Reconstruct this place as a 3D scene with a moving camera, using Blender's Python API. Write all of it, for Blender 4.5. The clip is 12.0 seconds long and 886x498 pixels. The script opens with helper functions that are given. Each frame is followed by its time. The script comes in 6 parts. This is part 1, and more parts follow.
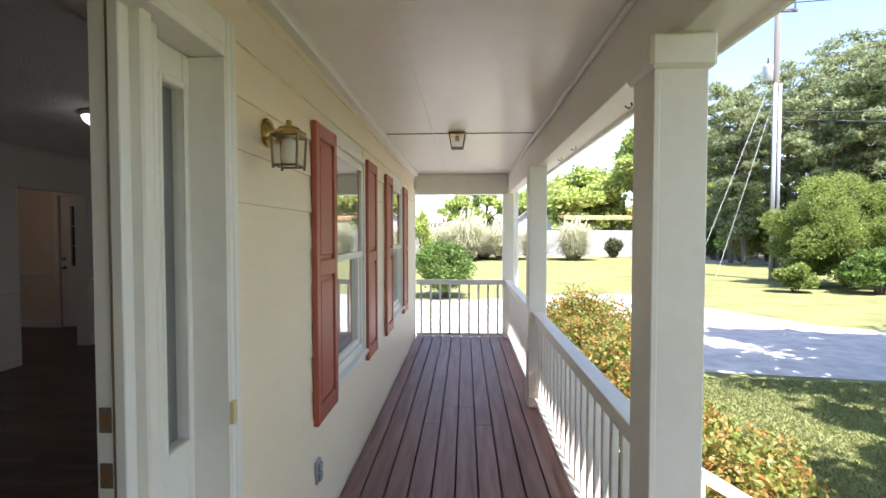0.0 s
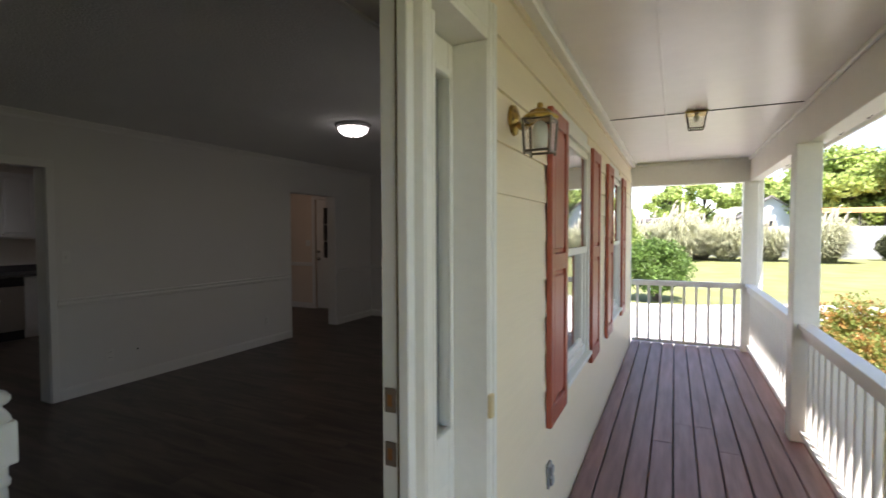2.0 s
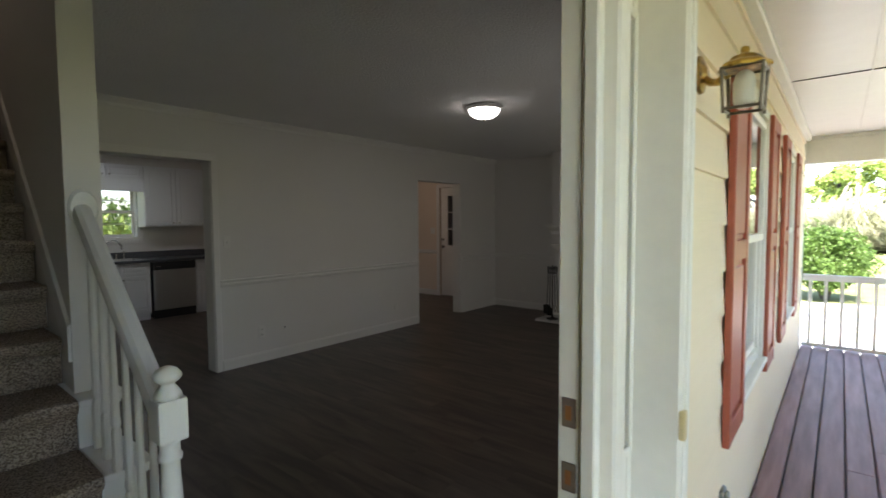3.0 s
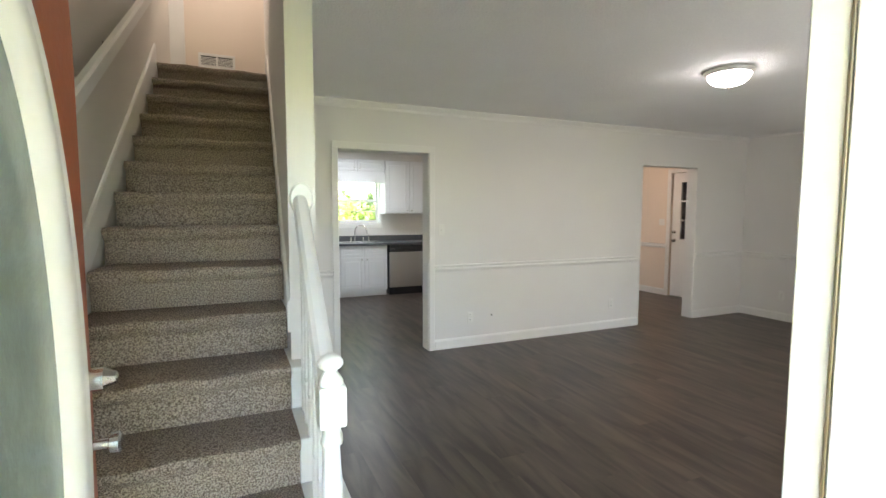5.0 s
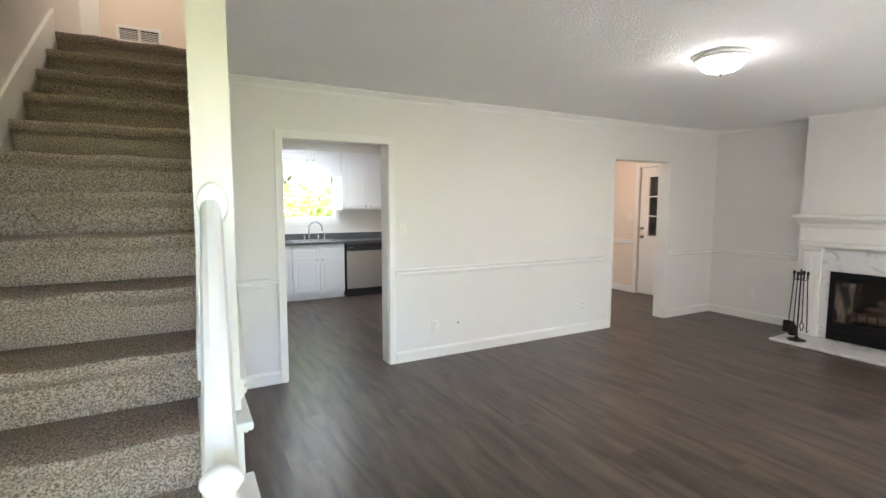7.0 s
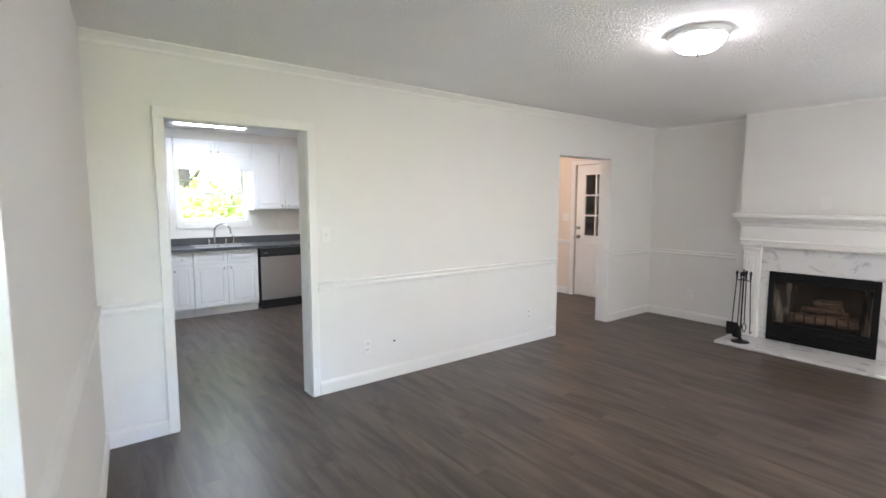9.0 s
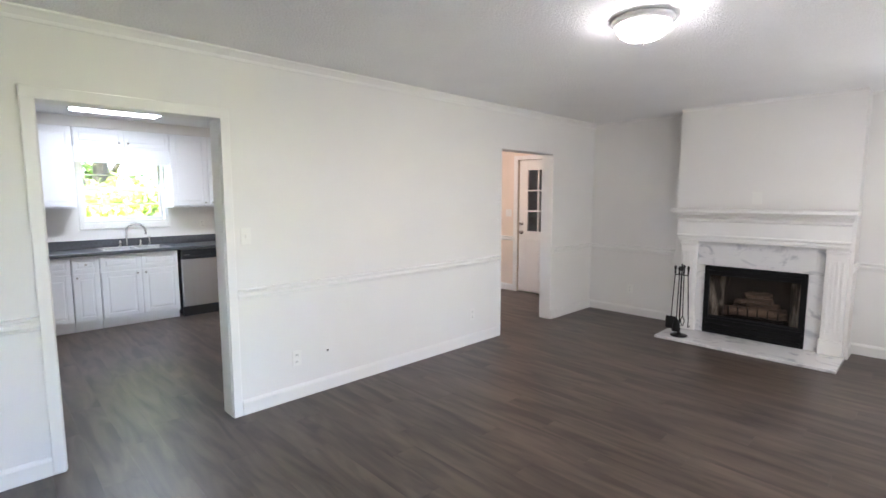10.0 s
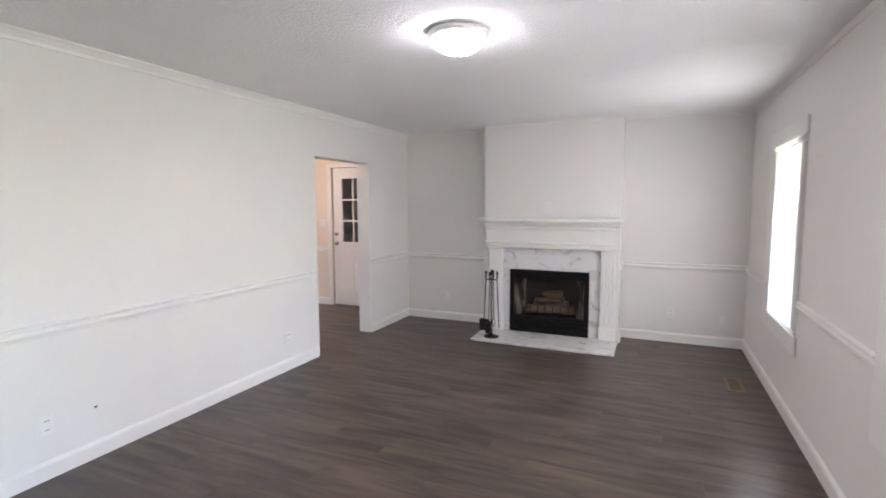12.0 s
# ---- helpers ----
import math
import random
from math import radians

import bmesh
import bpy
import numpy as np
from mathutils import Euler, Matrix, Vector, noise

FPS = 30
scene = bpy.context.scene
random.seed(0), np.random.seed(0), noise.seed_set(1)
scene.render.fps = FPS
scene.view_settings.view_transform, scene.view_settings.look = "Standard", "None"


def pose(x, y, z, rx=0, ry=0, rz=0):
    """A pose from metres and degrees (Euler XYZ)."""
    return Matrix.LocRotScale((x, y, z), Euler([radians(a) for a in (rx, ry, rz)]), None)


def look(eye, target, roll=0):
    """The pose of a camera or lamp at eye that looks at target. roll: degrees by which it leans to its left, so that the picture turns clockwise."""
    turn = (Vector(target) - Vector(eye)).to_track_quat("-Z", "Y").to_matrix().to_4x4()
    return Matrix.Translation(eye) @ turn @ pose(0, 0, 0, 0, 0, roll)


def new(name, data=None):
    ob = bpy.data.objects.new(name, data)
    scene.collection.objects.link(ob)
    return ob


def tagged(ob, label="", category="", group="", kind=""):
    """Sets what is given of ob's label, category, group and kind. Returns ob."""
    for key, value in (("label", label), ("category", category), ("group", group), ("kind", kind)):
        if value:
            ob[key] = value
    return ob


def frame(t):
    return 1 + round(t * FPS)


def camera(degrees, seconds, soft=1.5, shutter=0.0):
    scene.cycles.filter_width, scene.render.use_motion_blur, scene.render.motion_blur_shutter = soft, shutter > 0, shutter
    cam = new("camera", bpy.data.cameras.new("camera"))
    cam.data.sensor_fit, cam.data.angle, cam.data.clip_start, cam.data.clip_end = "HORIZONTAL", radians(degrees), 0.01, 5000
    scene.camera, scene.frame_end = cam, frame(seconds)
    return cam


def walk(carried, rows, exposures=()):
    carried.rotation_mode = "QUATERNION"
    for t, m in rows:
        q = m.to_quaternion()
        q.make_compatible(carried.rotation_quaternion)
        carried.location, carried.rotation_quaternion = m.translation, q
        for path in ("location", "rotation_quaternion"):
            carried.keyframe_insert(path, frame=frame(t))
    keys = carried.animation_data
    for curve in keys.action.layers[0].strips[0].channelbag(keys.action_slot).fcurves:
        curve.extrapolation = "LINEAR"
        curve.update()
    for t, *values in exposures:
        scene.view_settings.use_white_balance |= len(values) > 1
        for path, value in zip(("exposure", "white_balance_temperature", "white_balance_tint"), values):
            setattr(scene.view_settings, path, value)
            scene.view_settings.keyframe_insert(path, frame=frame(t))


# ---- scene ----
cam = camera(85.4, 12.0, soft=1.5, shutter=0.3)
PATH = [
    (0, (0.34, -0.445, 1.495), (0.248, 1.551, 1.431), 0.0),
    (0.5, (0.313, -0.431, 1.489), (0.125, 1.559, 1.427), -0.1),
    (1, (0.268, -0.419, 1.481), (-0.106, 1.544, 1.423), -0.2),
    (1.5, (0.201, -0.391, 1.477), (-0.423, 1.509, 1.419), -0.3),
    (2, (0.109, -0.35, 1.465), (-0.759, 1.45, 1.394), -0.2),
    (2.5, (-0.015, -0.298, 1.453), (-1.099, 1.38, 1.358), -0.3),
    (3, (-0.106, -0.247, 1.439), (-1.381, 1.29, 1.325), -0.4),
    (3.5, (-0.147, -0.172, 1.432), (-1.617, 1.178, 1.316), -0.2),
    (5.5, (-0.215, 0.067, 1.453), (-2.064, 0.807, 1.271), 0.2),
    (6, (-0.338, 0.122, 1.449), (-2.185, 0.862, 1.251), 0.3),
    (6.5, (-0.49, 0.167, 1.453), (-2.291, 1.013, 1.251), 0.2),
    (7, (-0.623, 0.215, 1.505), (-2.373, 1.165, 1.314), 0.1),
    (9, (-1.233, 0.474, 1.508), (-2.812, 1.685, 1.312), 0.1),
    (9.5, (-1.346, 0.587, 1.513), (-2.843, 1.897, 1.3), -0.1),
    (10, (-1.408, 0.695, 1.516), (-2.838, 2.077, 1.301), -0.1),
    (10.5, (-1.479, 0.759, 1.518), (-2.818, 2.231, 1.314), -0.2),
    (11, (-1.543, 0.824, 1.516), (-2.731, 2.421, 1.315), -0.1),
    (11.5, (-1.61, 0.861, 1.518), (-2.633, 2.566, 1.31), -0.2),
    (12, (-1.597, 0.861, 1.547), (-2.4, 2.683, 1.36), -0.2),
]
EXPOSURES = [(0, 2.0, 6250, 17), (1.2, 1.98, 6300, 17), (2.5, 2.3, 6350, 15), (3.5, 3.45, 6350, 10), (5.4, 5.4, 6200, 11), (7.0, 5.62, 6110, 12), (9.2, 5.66, 5860, 15), (12, 5.7, 5780, 18)]
walk(cam, [(t, look(eye, target, roll)) for t, eye, target, roll in PATH], EXPOSURES)

# ---- light ----
SUN_WAY = Vector((0.20, -0.48, 1.0)).normalized()
world = bpy.data.worlds.new("world")
scene.world = world
world.use_nodes = True
wn = world.node_tree
sky = wn.nodes.new("ShaderNodeTexSky")
sky.sky_type, sky.sun_disc = "NISHITA", False
sky.sun_elevation = math.asin(SUN_WAY.z)
sky.sun_rotation = math.atan2(SUN_WAY.x, SUN_WAY.y)
wn.links.new(sky.outputs[0], wn.nodes["Background"].inputs[0])
wn.nodes["Background"].inputs[1].default_value = 0.12
sun = new("sun", bpy.data.lights.new("sun", "SUN"))
sun.data.energy, sun.data.angle, sun.data.color = 5.0, radians(0.5), (1.0, 0.95, 0.87)
sun.matrix_world = look(SUN_WAY * 40, (0, 0, 0))


def point_lamp(name, at, watts, colour, radius):
    ob = new(name, bpy.data.lights.new(name, "POINT"))
    ob.data.energy, ob.data.color, ob.data.shadow_soft_size = watts, colour, radius
    ob.location = at
    return ob


LAMP = (-2.6, 3.35, 2.47)
disc = new("living_room_bulb", bpy.data.lights.new("living_room_bulb", "AREA"))
disc.data.shape, disc.data.size, disc.data.energy, disc.data.color = "DISK", 0.26, 0.24, (1.0, 0.90, 0.82)
disc.matrix_world = look((LAMP[0], LAMP[1], 2.29), (LAMP[0], LAMP[1], 0))
# area lamps added inside the blinds, in place of daylight through the windows
for y in (2.83, 5.15):
    window_fill = new("front_window_fill", bpy.data.lights.new("front_window_fill", "AREA"))
    window_fill.data.shape, window_fill.data.size, window_fill.data.size_y, window_fill.data.energy = "RECTANGLE", 0.8, 1.3, 0.38
    window_fill.data.color = (1.0, 0.93, 0.84)
    window_fill.matrix_world = look((-0.745, y, 1.32), (-4.7, y, 1.32))
# unseen warm lamp added to brighten the dining end
point_lamp("dining_bulb", (-6.0, 5.5, 2.1), 0.72, (1.0, 0.72, 0.54), 0.12)
# unseen lamp added over the stairs, in place of light from upstairs windows
point_lamp("landing_bulb", (-5.3, -0.15, 4.7), 0.95, (1.0, 0.84, 0.7), 0.12)
tube = new("kitchen_tube", bpy.data.lights.new("kitchen_tube", "AREA"))
tube.data.shape, tube.data.size, tube.data.size_y, tube.data.energy = "RECTANGLE", 0.16, 0.68, 0.44
tube.data.color = (0.93, 0.98, 1.0)
tube.matrix_world = look((-7.4, 1.81, 2.378), (-7.4, 1.81, 0), 0)

# ---- materials ----
MATS = {}


def paint(name, colour, rough=0.5, metal=0.0, vary=0.06, scale=6.0, bump=0.0, bump_scale=60.0, stretch=(1, 1, 1), spec=0.5, each=0.0, fine=0.0, fine_scale=120.0, island=0.0, distance=0.01):
    """A surface with variation at two scales, relief, and a shade of its own for each piece."""
    m = bpy.data.materials.new(name)
    m.use_nodes = True
    nt = m.node_tree
    bsdf = nt.nodes["Principled BSDF"]
    tc = nt.nodes.new("ShaderNodeTexCoord")
    mp = nt.nodes.new("ShaderNodeMapping")
    mp.inputs["Scale"].default_value = stretch
    nt.links.new(tc.outputs["Object"], mp.inputs["Vector"])
    n1 = nt.nodes.new("ShaderNodeTexNoise")
    n1.inputs["Scale"].default_value, n1.inputs["Detail"].default_value = scale, 5
    nt.links.new(mp.outputs[0], n1.inputs["Vector"])
    total = nt.nodes.new("ShaderNodeMath")
    total.operation = "MULTIPLY_ADD"
    nt.links.new(n1.outputs["Fac"], total.inputs[0])
    total.inputs[1].default_value, total.inputs[2].default_value = 2 * vary, 1 - vary
    last = total
    for amount, source in ((fine, "fine"), (each, "each"), (island, "island")):
        if not amount:
            continue
        if source == "fine":
            node = nt.nodes.new("ShaderNodeTexNoise")
            node.inputs["Scale"].default_value, node.inputs["Detail"].default_value = fine_scale, 3
            nt.links.new(mp.outputs[0], node.inputs["Vector"])
            out = node.outputs["Fac"]
        elif source == "each":
            node = nt.nodes.new("ShaderNodeObjectInfo")
            out = node.outputs["Random"]
        else:
            node = nt.nodes.new("ShaderNodeNewGeometry")
            out = node.outputs["Random Per Island"]
        k = nt.nodes.new("ShaderNodeMath")
        k.operation = "MULTIPLY_ADD"
        nt.links.new(out, k.inputs[0])
        k.inputs[1].default_value, k.inputs[2].default_value = 2 * amount, 1 - amount
        mul = nt.nodes.new("ShaderNodeMath")
        mul.operation = "MULTIPLY"
        nt.links.new(last.outputs[0], mul.inputs[0])
        nt.links.new(k.outputs[0], mul.inputs[1])
        last = mul
    vm = nt.nodes.new("ShaderNodeVectorMath")
    vm.operation = "SCALE"
    vm.inputs[0].default_value = colour[:3]
    nt.links.new(last.outputs[0], vm.inputs["Scale"])
    nt.links.new(vm.outputs[0], bsdf.inputs["Base Color"])
    bsdf.inputs["Roughness"].default_value, bsdf.inputs["Metallic"].default_value = rough, metal
    bsdf.inputs["Specular IOR Level"].default_value = spec
    if bump:
        nb = nt.nodes.new("ShaderNodeTexNoise")
        nb.inputs["Scale"].default_value, nb.inputs["Detail"].default_value = bump_scale, 4
        nt.links.new(mp.outputs[0], nb.inputs["Vector"])
        bp = nt.nodes.new("ShaderNodeBump")
        bp.inputs["Strength"].default_value, bp.inputs["Distance"].default_value = bump, distance
        nt.links.new(nb.outputs["Fac"], bp.inputs["Height"])
        nt.links.new(bp.outputs[0], bsdf.inputs["Normal"])
    MATS[name] = m
    return m


def two_tone(name, a, b, scale, rough=0.6, stretch=(1, 1, 1), low=0.4, high=0.6, bump=0.0, bump_scale=80.0, detail=6, distort=0.0, each=0.0, spec=0.5, distance=0.01):
    """Two colours mixed by noise, for grain, veins, carpet and stains."""
    m = paint(name, (1, 1, 1), rough, bump=bump, bump_scale=bump_scale, vary=0.05, stretch=stretch, each=each, spec=spec, distance=distance)
    nt = m.node_tree
    bsdf = nt.nodes["Principled BSDF"]
    vm = [n for n in nt.nodes if n.type == "VECT_MATH"][0]
    mp = [n for n in nt.nodes if n.type == "MAPPING"][0]
    n = nt.nodes.new("ShaderNodeTexNoise")
    n.inputs["Scale"].default_value, n.inputs["Detail"].default_value, n.inputs["Distortion"].default_value = scale, detail, distort
    vec = mp.outputs[0]
    if each:
        info = nt.nodes.new("ShaderNodeObjectInfo")
        shift = nt.nodes.new("ShaderNodeVectorMath")
        shift.operation = "MULTIPLY_ADD"
        nt.links.new(info.outputs["Random"], shift.inputs[0])
        shift.inputs[1].default_value = (17, 29, 11)
        nt.links.new(mp.outputs[0], shift.inputs[2])
        vec = shift.outputs[0]
    nt.links.new(vec, n.inputs["Vector"])
    r = nt.nodes.new("ShaderNodeValToRGB")
    r.color_ramp.elements[0].position, r.color_ramp.elements[1].position = low, high
    r.color_ramp.elements[0].color, r.color_ramp.elements[1].color = (*a, 1), (*b, 1)
    nt.links.new(n.outputs["Fac"], r.inputs[0])
    nt.links.new(r.outputs[0], vm.inputs[0])
    return m


def glass(name, tint=(1, 1, 1), rough=0.0, gloss=1.0):
    m = bpy.data.materials.new(name)
    m.use_nodes = True
    nt = m.node_tree
    out = nt.nodes["Material Output"]
    nt.nodes.remove(nt.nodes["Principled BSDF"])
    tr, gl, mix, fr = (nt.nodes.new("ShaderNode" + k) for k in ("BsdfTransparent", "BsdfGlossy", "MixShader", "LayerWeight"))
    tr.inputs[0].default_value = (*tint, 1)
    gl.inputs["Roughness"].default_value = rough
    fr.inputs[0].default_value = 0.5
    steep, share = nt.nodes.new("ShaderNodeMath"), nt.nodes.new("ShaderNodeMath")
    steep.operation, share.operation = "POWER", "MULTIPLY_ADD"
    steep.inputs[1].default_value = 4.0
    share.inputs[1].default_value, share.inputs[2].default_value = 0.9 * gloss, 0.05 * gloss
    nt.links.new(fr.outputs["Facing"], steep.inputs[0])
    nt.links.new(steep.outputs[0], share.inputs[0])
    nt.links.new(share.outputs[0], mix.inputs[0])
    nt.links.new(tr.outputs[0], mix.inputs[1])
    nt.links.new(gl.outputs[0], mix.inputs[2])
    nt.links.new(mix.outputs[0], out.inputs[0])
    MATS[name] = m
    return m


def glow(name, colour, strength):
    m = bpy.data.materials.new(name)
    m.use_nodes = True
    b = m.node_tree.nodes["Principled BSDF"]
    b.inputs["Base Color"].default_value = (0.85, 0.85, 0.85, 1)
    b.inputs["Emission Color"].default_value = (*colour, 1)
    b.inputs["Emission Strength"].default_value = strength
    MATS[name] = m
    return m


WALL = paint("wall_paint", (0.79, 0.775, 0.745), 0.75, vary=0.035, scale=1.1, fine=0.015, bump=0.12, bump_scale=260, distance=0.002)
# peach base colour for the landing and dining walls
PEACH = paint("peach_wall", (0.80, 0.70, 0.60), 0.75, vary=0.03, scale=1.6, bump=0.12, bump_scale=260, distance=0.002)
STAIRWALL = paint("stair_wall_paint", (0.74, 0.71, 0.66), 0.7, vary=0.03, scale=1.6, bump=0.12, bump_scale=220, distance=0.002)
CEIL = paint("textured_ceiling_paint", (0.88, 0.88, 0.87), 0.9, vary=0.03, scale=3, bump=0.7, bump_scale=75, distance=0.012, fine=0.05, fine_scale=90)
TRIM = paint("white_trim_paint", (0.82, 0.81, 0.78), 0.38, vary=0.03, scale=4, bump=0.05, bump_scale=40, stretch=(1, 1, 0.2))
EXTRIM = paint("worn_white_exterior_paint", (0.80, 0.78, 0.73), 0.45, vary=0.06, scale=3, fine=0.05, fine_scale=25, bump=0.12, bump_scale=30, distance=0.004)
SIDING = paint("cream_siding_paint", (0.85, 0.745, 0.575), 0.55, vary=0.04, scale=2.5, bump=0.25, bump_scale=18, stretch=(1, 0.15, 3), distance=0.004, fine=0.03, fine_scale=30)
PCEIL = paint("porch_ceiling_paint", (0.86, 0.82, 0.785), 0.30, vary=0.04, scale=1.3, fine=0.04, fine_scale=8, bump=0.2, bump_scale=14, distance=0.006)
DECK = two_tone("stained_deck_wood", (0.175, 0.090, 0.080), (0.335, 0.195, 0.178), 7, 0.48, (2.5, 0.25, 2.5), 0.3, 0.75, bump=0.4, bump_scale=45, each=0.12, spec=0.4, distance=0.004)
SHUTTER = paint("rust_red_shutter_paint", (0.36, 0.088, 0.052), 0.42, vary=0.1, scale=5, bump=0.1, bump_scale=50, stretch=(1, 1, 0.3), fine=0.06, fine_scale=40)
LAMINATE = two_tone("grey_brown_laminate", (0.032, 0.0225, 0.017), (0.110, 0.082, 0.063), 3.0, 0.36, (0.55, 3.4, 1), 0.33, 0.68, bump=0.08, bump_scale=40, each=0.05, detail=7, distort=0.7, distance=0.003)
CARPET = two_tone("speckled_beige_carpet", (0.125, 0.095, 0.073), (0.45, 0.37, 0.297), 170, 0.97, (1, 1, 1), 0.37, 0.63, bump=0.7, bump_scale=150, detail=3, spec=0.1, distance=0.01)
MARBLE = two_tone("veined_white_marble", (0.70, 0.70, 0.69), (0.47, 0.48, 0.495), 3.0, 0.15, (1, 1, 1.6), 0.53, 0.68, detail=11, distort=2.6)
BLACK = paint("black_firebox_metal", (0.006, 0.006, 0.006), 0.45, vary=0.3, scale=8, spec=0.2)
IRON = paint("black_wrought_iron", (0.02, 0.02, 0.02), 0.45, metal=0.6, vary=0.2, scale=20, bump=0.2, bump_scale=90)
SOOT = two_tone("sooty_firebrick", (0.008, 0.007, 0.006), (0.05, 0.042, 0.036), 4, 0.9, (1, 1, 0.5), 0.4, 0.75, bump=0.3, bump_scale=30)
PALESOOT = two_tone("soot_streaked_firebrick", (0.03, 0.027, 0.024), (0.38, 0.34, 0.29), 5, 0.9, (2, 2, 0.7), 0.46, 0.66, bump=0.2, bump_scale=30)
LOG = two_tone("charred_log", (0.018, 0.014, 0.012), (0.24, 0.165, 0.125), 9, 0.9, (0.4, 2, 2), 0.35, 0.7, bump=0.6, bump_scale=25)
BRASS = two_tone("tarnished_brass", (0.50, 0.33, 0.09), (0.07, 0.045, 0.02), 30, 0.28, (1, 1, 1), 0.45, 0.7)
BRASS.node_tree.nodes["Principled BSDF"].inputs["Metallic"].default_value = 0.9
CHROME = paint("brushed_nickel", (0.62, 0.60, 0.57), 0.25, metal=1.0, vary=0.05, scale=20)
STEEL = paint("stainless_steel", (0.55, 0.54, 0.52), 0.33, metal=0.9, vary=0.05, scale=3, stretch=(1, 8, 0.3), bump=0.03, bump_scale=80)
DARKPLASTIC = paint("black_plastic", (0.02, 0.022, 0.025), 0.3, vary=0.1, scale=8)
COUNTER = two_tone("slate_laminate_counter", (0.07, 0.073, 0.08), (0.095, 0.10, 0.108), 40, 0.35, (1, 1, 1), 0.35, 0.65)
CABINET = paint("white_cabinet_enamel", (0.84, 0.85, 0.86), 0.3, vary=0.02, scale=4)
PLASTIC = paint("white_plastic_plate", (0.82, 0.81, 0.77), 0.35, vary=0.03, scale=20)
BEIGE = paint("aged_beige_plastic", (0.62, 0.50, 0.28), 0.45, vary=0.1, scale=30)
GREYPLATE = paint("grey_weatherproof_metal", (0.35, 0.36, 0.36), 0.4, metal=0.4, vary=0.1, scale=30)
SLOT = paint("dark_slot", (0.03, 0.03, 0.03), 0.6, vary=0.1)
DOORRED = paint("rust_brown_door_paint", (0.34, 0.085, 0.03), 0.4, vary=0.08, scale=5, bump=0.08, bump_scale=50)
RUSTHOLE = paint("orange_rust", (0.26, 0.11, 0.035), 0.8, vary=0.3, scale=60)
RUSTY = paint("rust_brown_strike_metal", (0.20, 0.155, 0.125), 0.55, metal=0.5, vary=0.3, scale=40)
CLEAR = glass("window_glass", gloss=1.3)
ETCHED = paint("etched_frosted_glass", (0.22, 0.27, 0.245), 0.25, vary=0.3, scale=9, bump=0.5, bump_scale=14)
SHEER = paint("grey_window_film", (0.12, 0.145, 0.145), 0.3, vary=0.15, scale=6, bump=0.2, bump_scale=20)
# grey tint in the kitchen panes holds down the overbright view outside
DIMMED = glass("dimmed_window_glass", (0.65, 0.65, 0.65), gloss=0.8)
SMOKY = glass("lantern_glass", (0.93, 0.92, 0.87), 0.04)
FIREGLASS = glass("fire_door_glass", (0.9, 0.88, 0.85), 0.02)
FROST = paint("frosted_white_glass", (0.80, 0.80, 0.78), 0.35, vary=0.05)
DOME = glow("lit_glass_dome", (1.0, 0.91, 0.84), 1.0)
TUBE = glow("lit_fluorescent_lens", (0.95, 0.98, 1.0), 0.45)
DARKBRONZE = paint("darkened_bronze", (0.13, 0.105, 0.075), 0.4, metal=0.6, vary=0.25, scale=60)
BRONZE = paint("bronze_vent_metal", (0.19, 0.15, 0.10), 0.45, metal=0.5, vary=0.1, scale=20)
GRASS = two_tone("lawn_grass_ground", (0.120, 0.130, 0.050), (0.200, 0.205, 0.090), 0.9, 0.95, (1, 1, 1), 0.3, 0.72, bump=0.15, bump_scale=30, detail=10, spec=0.1)
BLADE = paint("grass_blade", (0.24, 0.265, 0.105), 0.7, vary=0.25, scale=2, island=0.35, spec=0.2)
DRIVE = two_tone("pale_gravel_drive", (0.34, 0.315, 0.295), (0.50, 0.47, 0.445), 3, 0.95, (1, 1, 1), 0.3, 0.7, bump=0.5, bump_scale=60, detail=10)
BARK = two_tone("tree_bark", (0.05, 0.04, 0.03), (0.16, 0.13, 0.10), 6, 0.95, (4, 4, 0.6), 0.35, 0.7, bump=0.8, bump_scale=12)
PINE = paint("pine_needles", (0.26, 0.30, 0.16), 0.7, vary=0.3, scale=0.4, island=0.5, spec=0.2)
LEAF = paint("spring_leaves", (0.40, 0.48, 0.15), 0.6, vary=0.3, scale=0.5, island=0.45, spec=0.25)
SHRUB = paint("glossy_shrub_leaves", (0.135, 0.215, 0.05), 0.45, vary=0.3, scale=2, island=0.45, spec=0.4)
OLIVE = paint("olive_bush_leaves", (0.205, 0.26, 0.065), 0.55, vary=0.3, scale=1, island=0.5, spec=0.3)
DARKSHRUB = paint("dark_hedge_leaves", (0.07, 0.075, 0.035), 0.6, vary=0.3, scale=2, island=0.4, spec=0.2)
REDTIP = two_tone("red_tipped_leaves", (0.22, 0.27, 0.065), (0.55, 0.23, 0.08), 11, 0.45, (1, 1, 1), 0.46, 0.70)
PAMPAS = paint("pampas_blades", (0.48, 0.48, 0.33), 0.8, vary=0.2, scale=1, island=0.6, spec=0.1)
PLUME = paint("pampas_plumes", (0.72, 0.66, 0.54), 0.9, vary=0.1, scale=1, island=0.2, spec=0.1)
POLE = paint("weathered_utility_pole", (0.12, 0.11, 0.10), 0.9, vary=0.2, scale=4, stretch=(4, 4, 0.4))
GALV = paint("galvanised_conduit", (0.45, 0.47, 0.50), 0.45, metal=0.6, vary=0.1, scale=4)
CABLE = paint("black_cable", (0.03, 0.03, 0.035), 0.6)
GUY = paint("guy_wire", (0.55, 0.55, 0.52), 0.5, metal=0.3)
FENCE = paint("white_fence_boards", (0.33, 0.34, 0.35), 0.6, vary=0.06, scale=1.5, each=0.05)
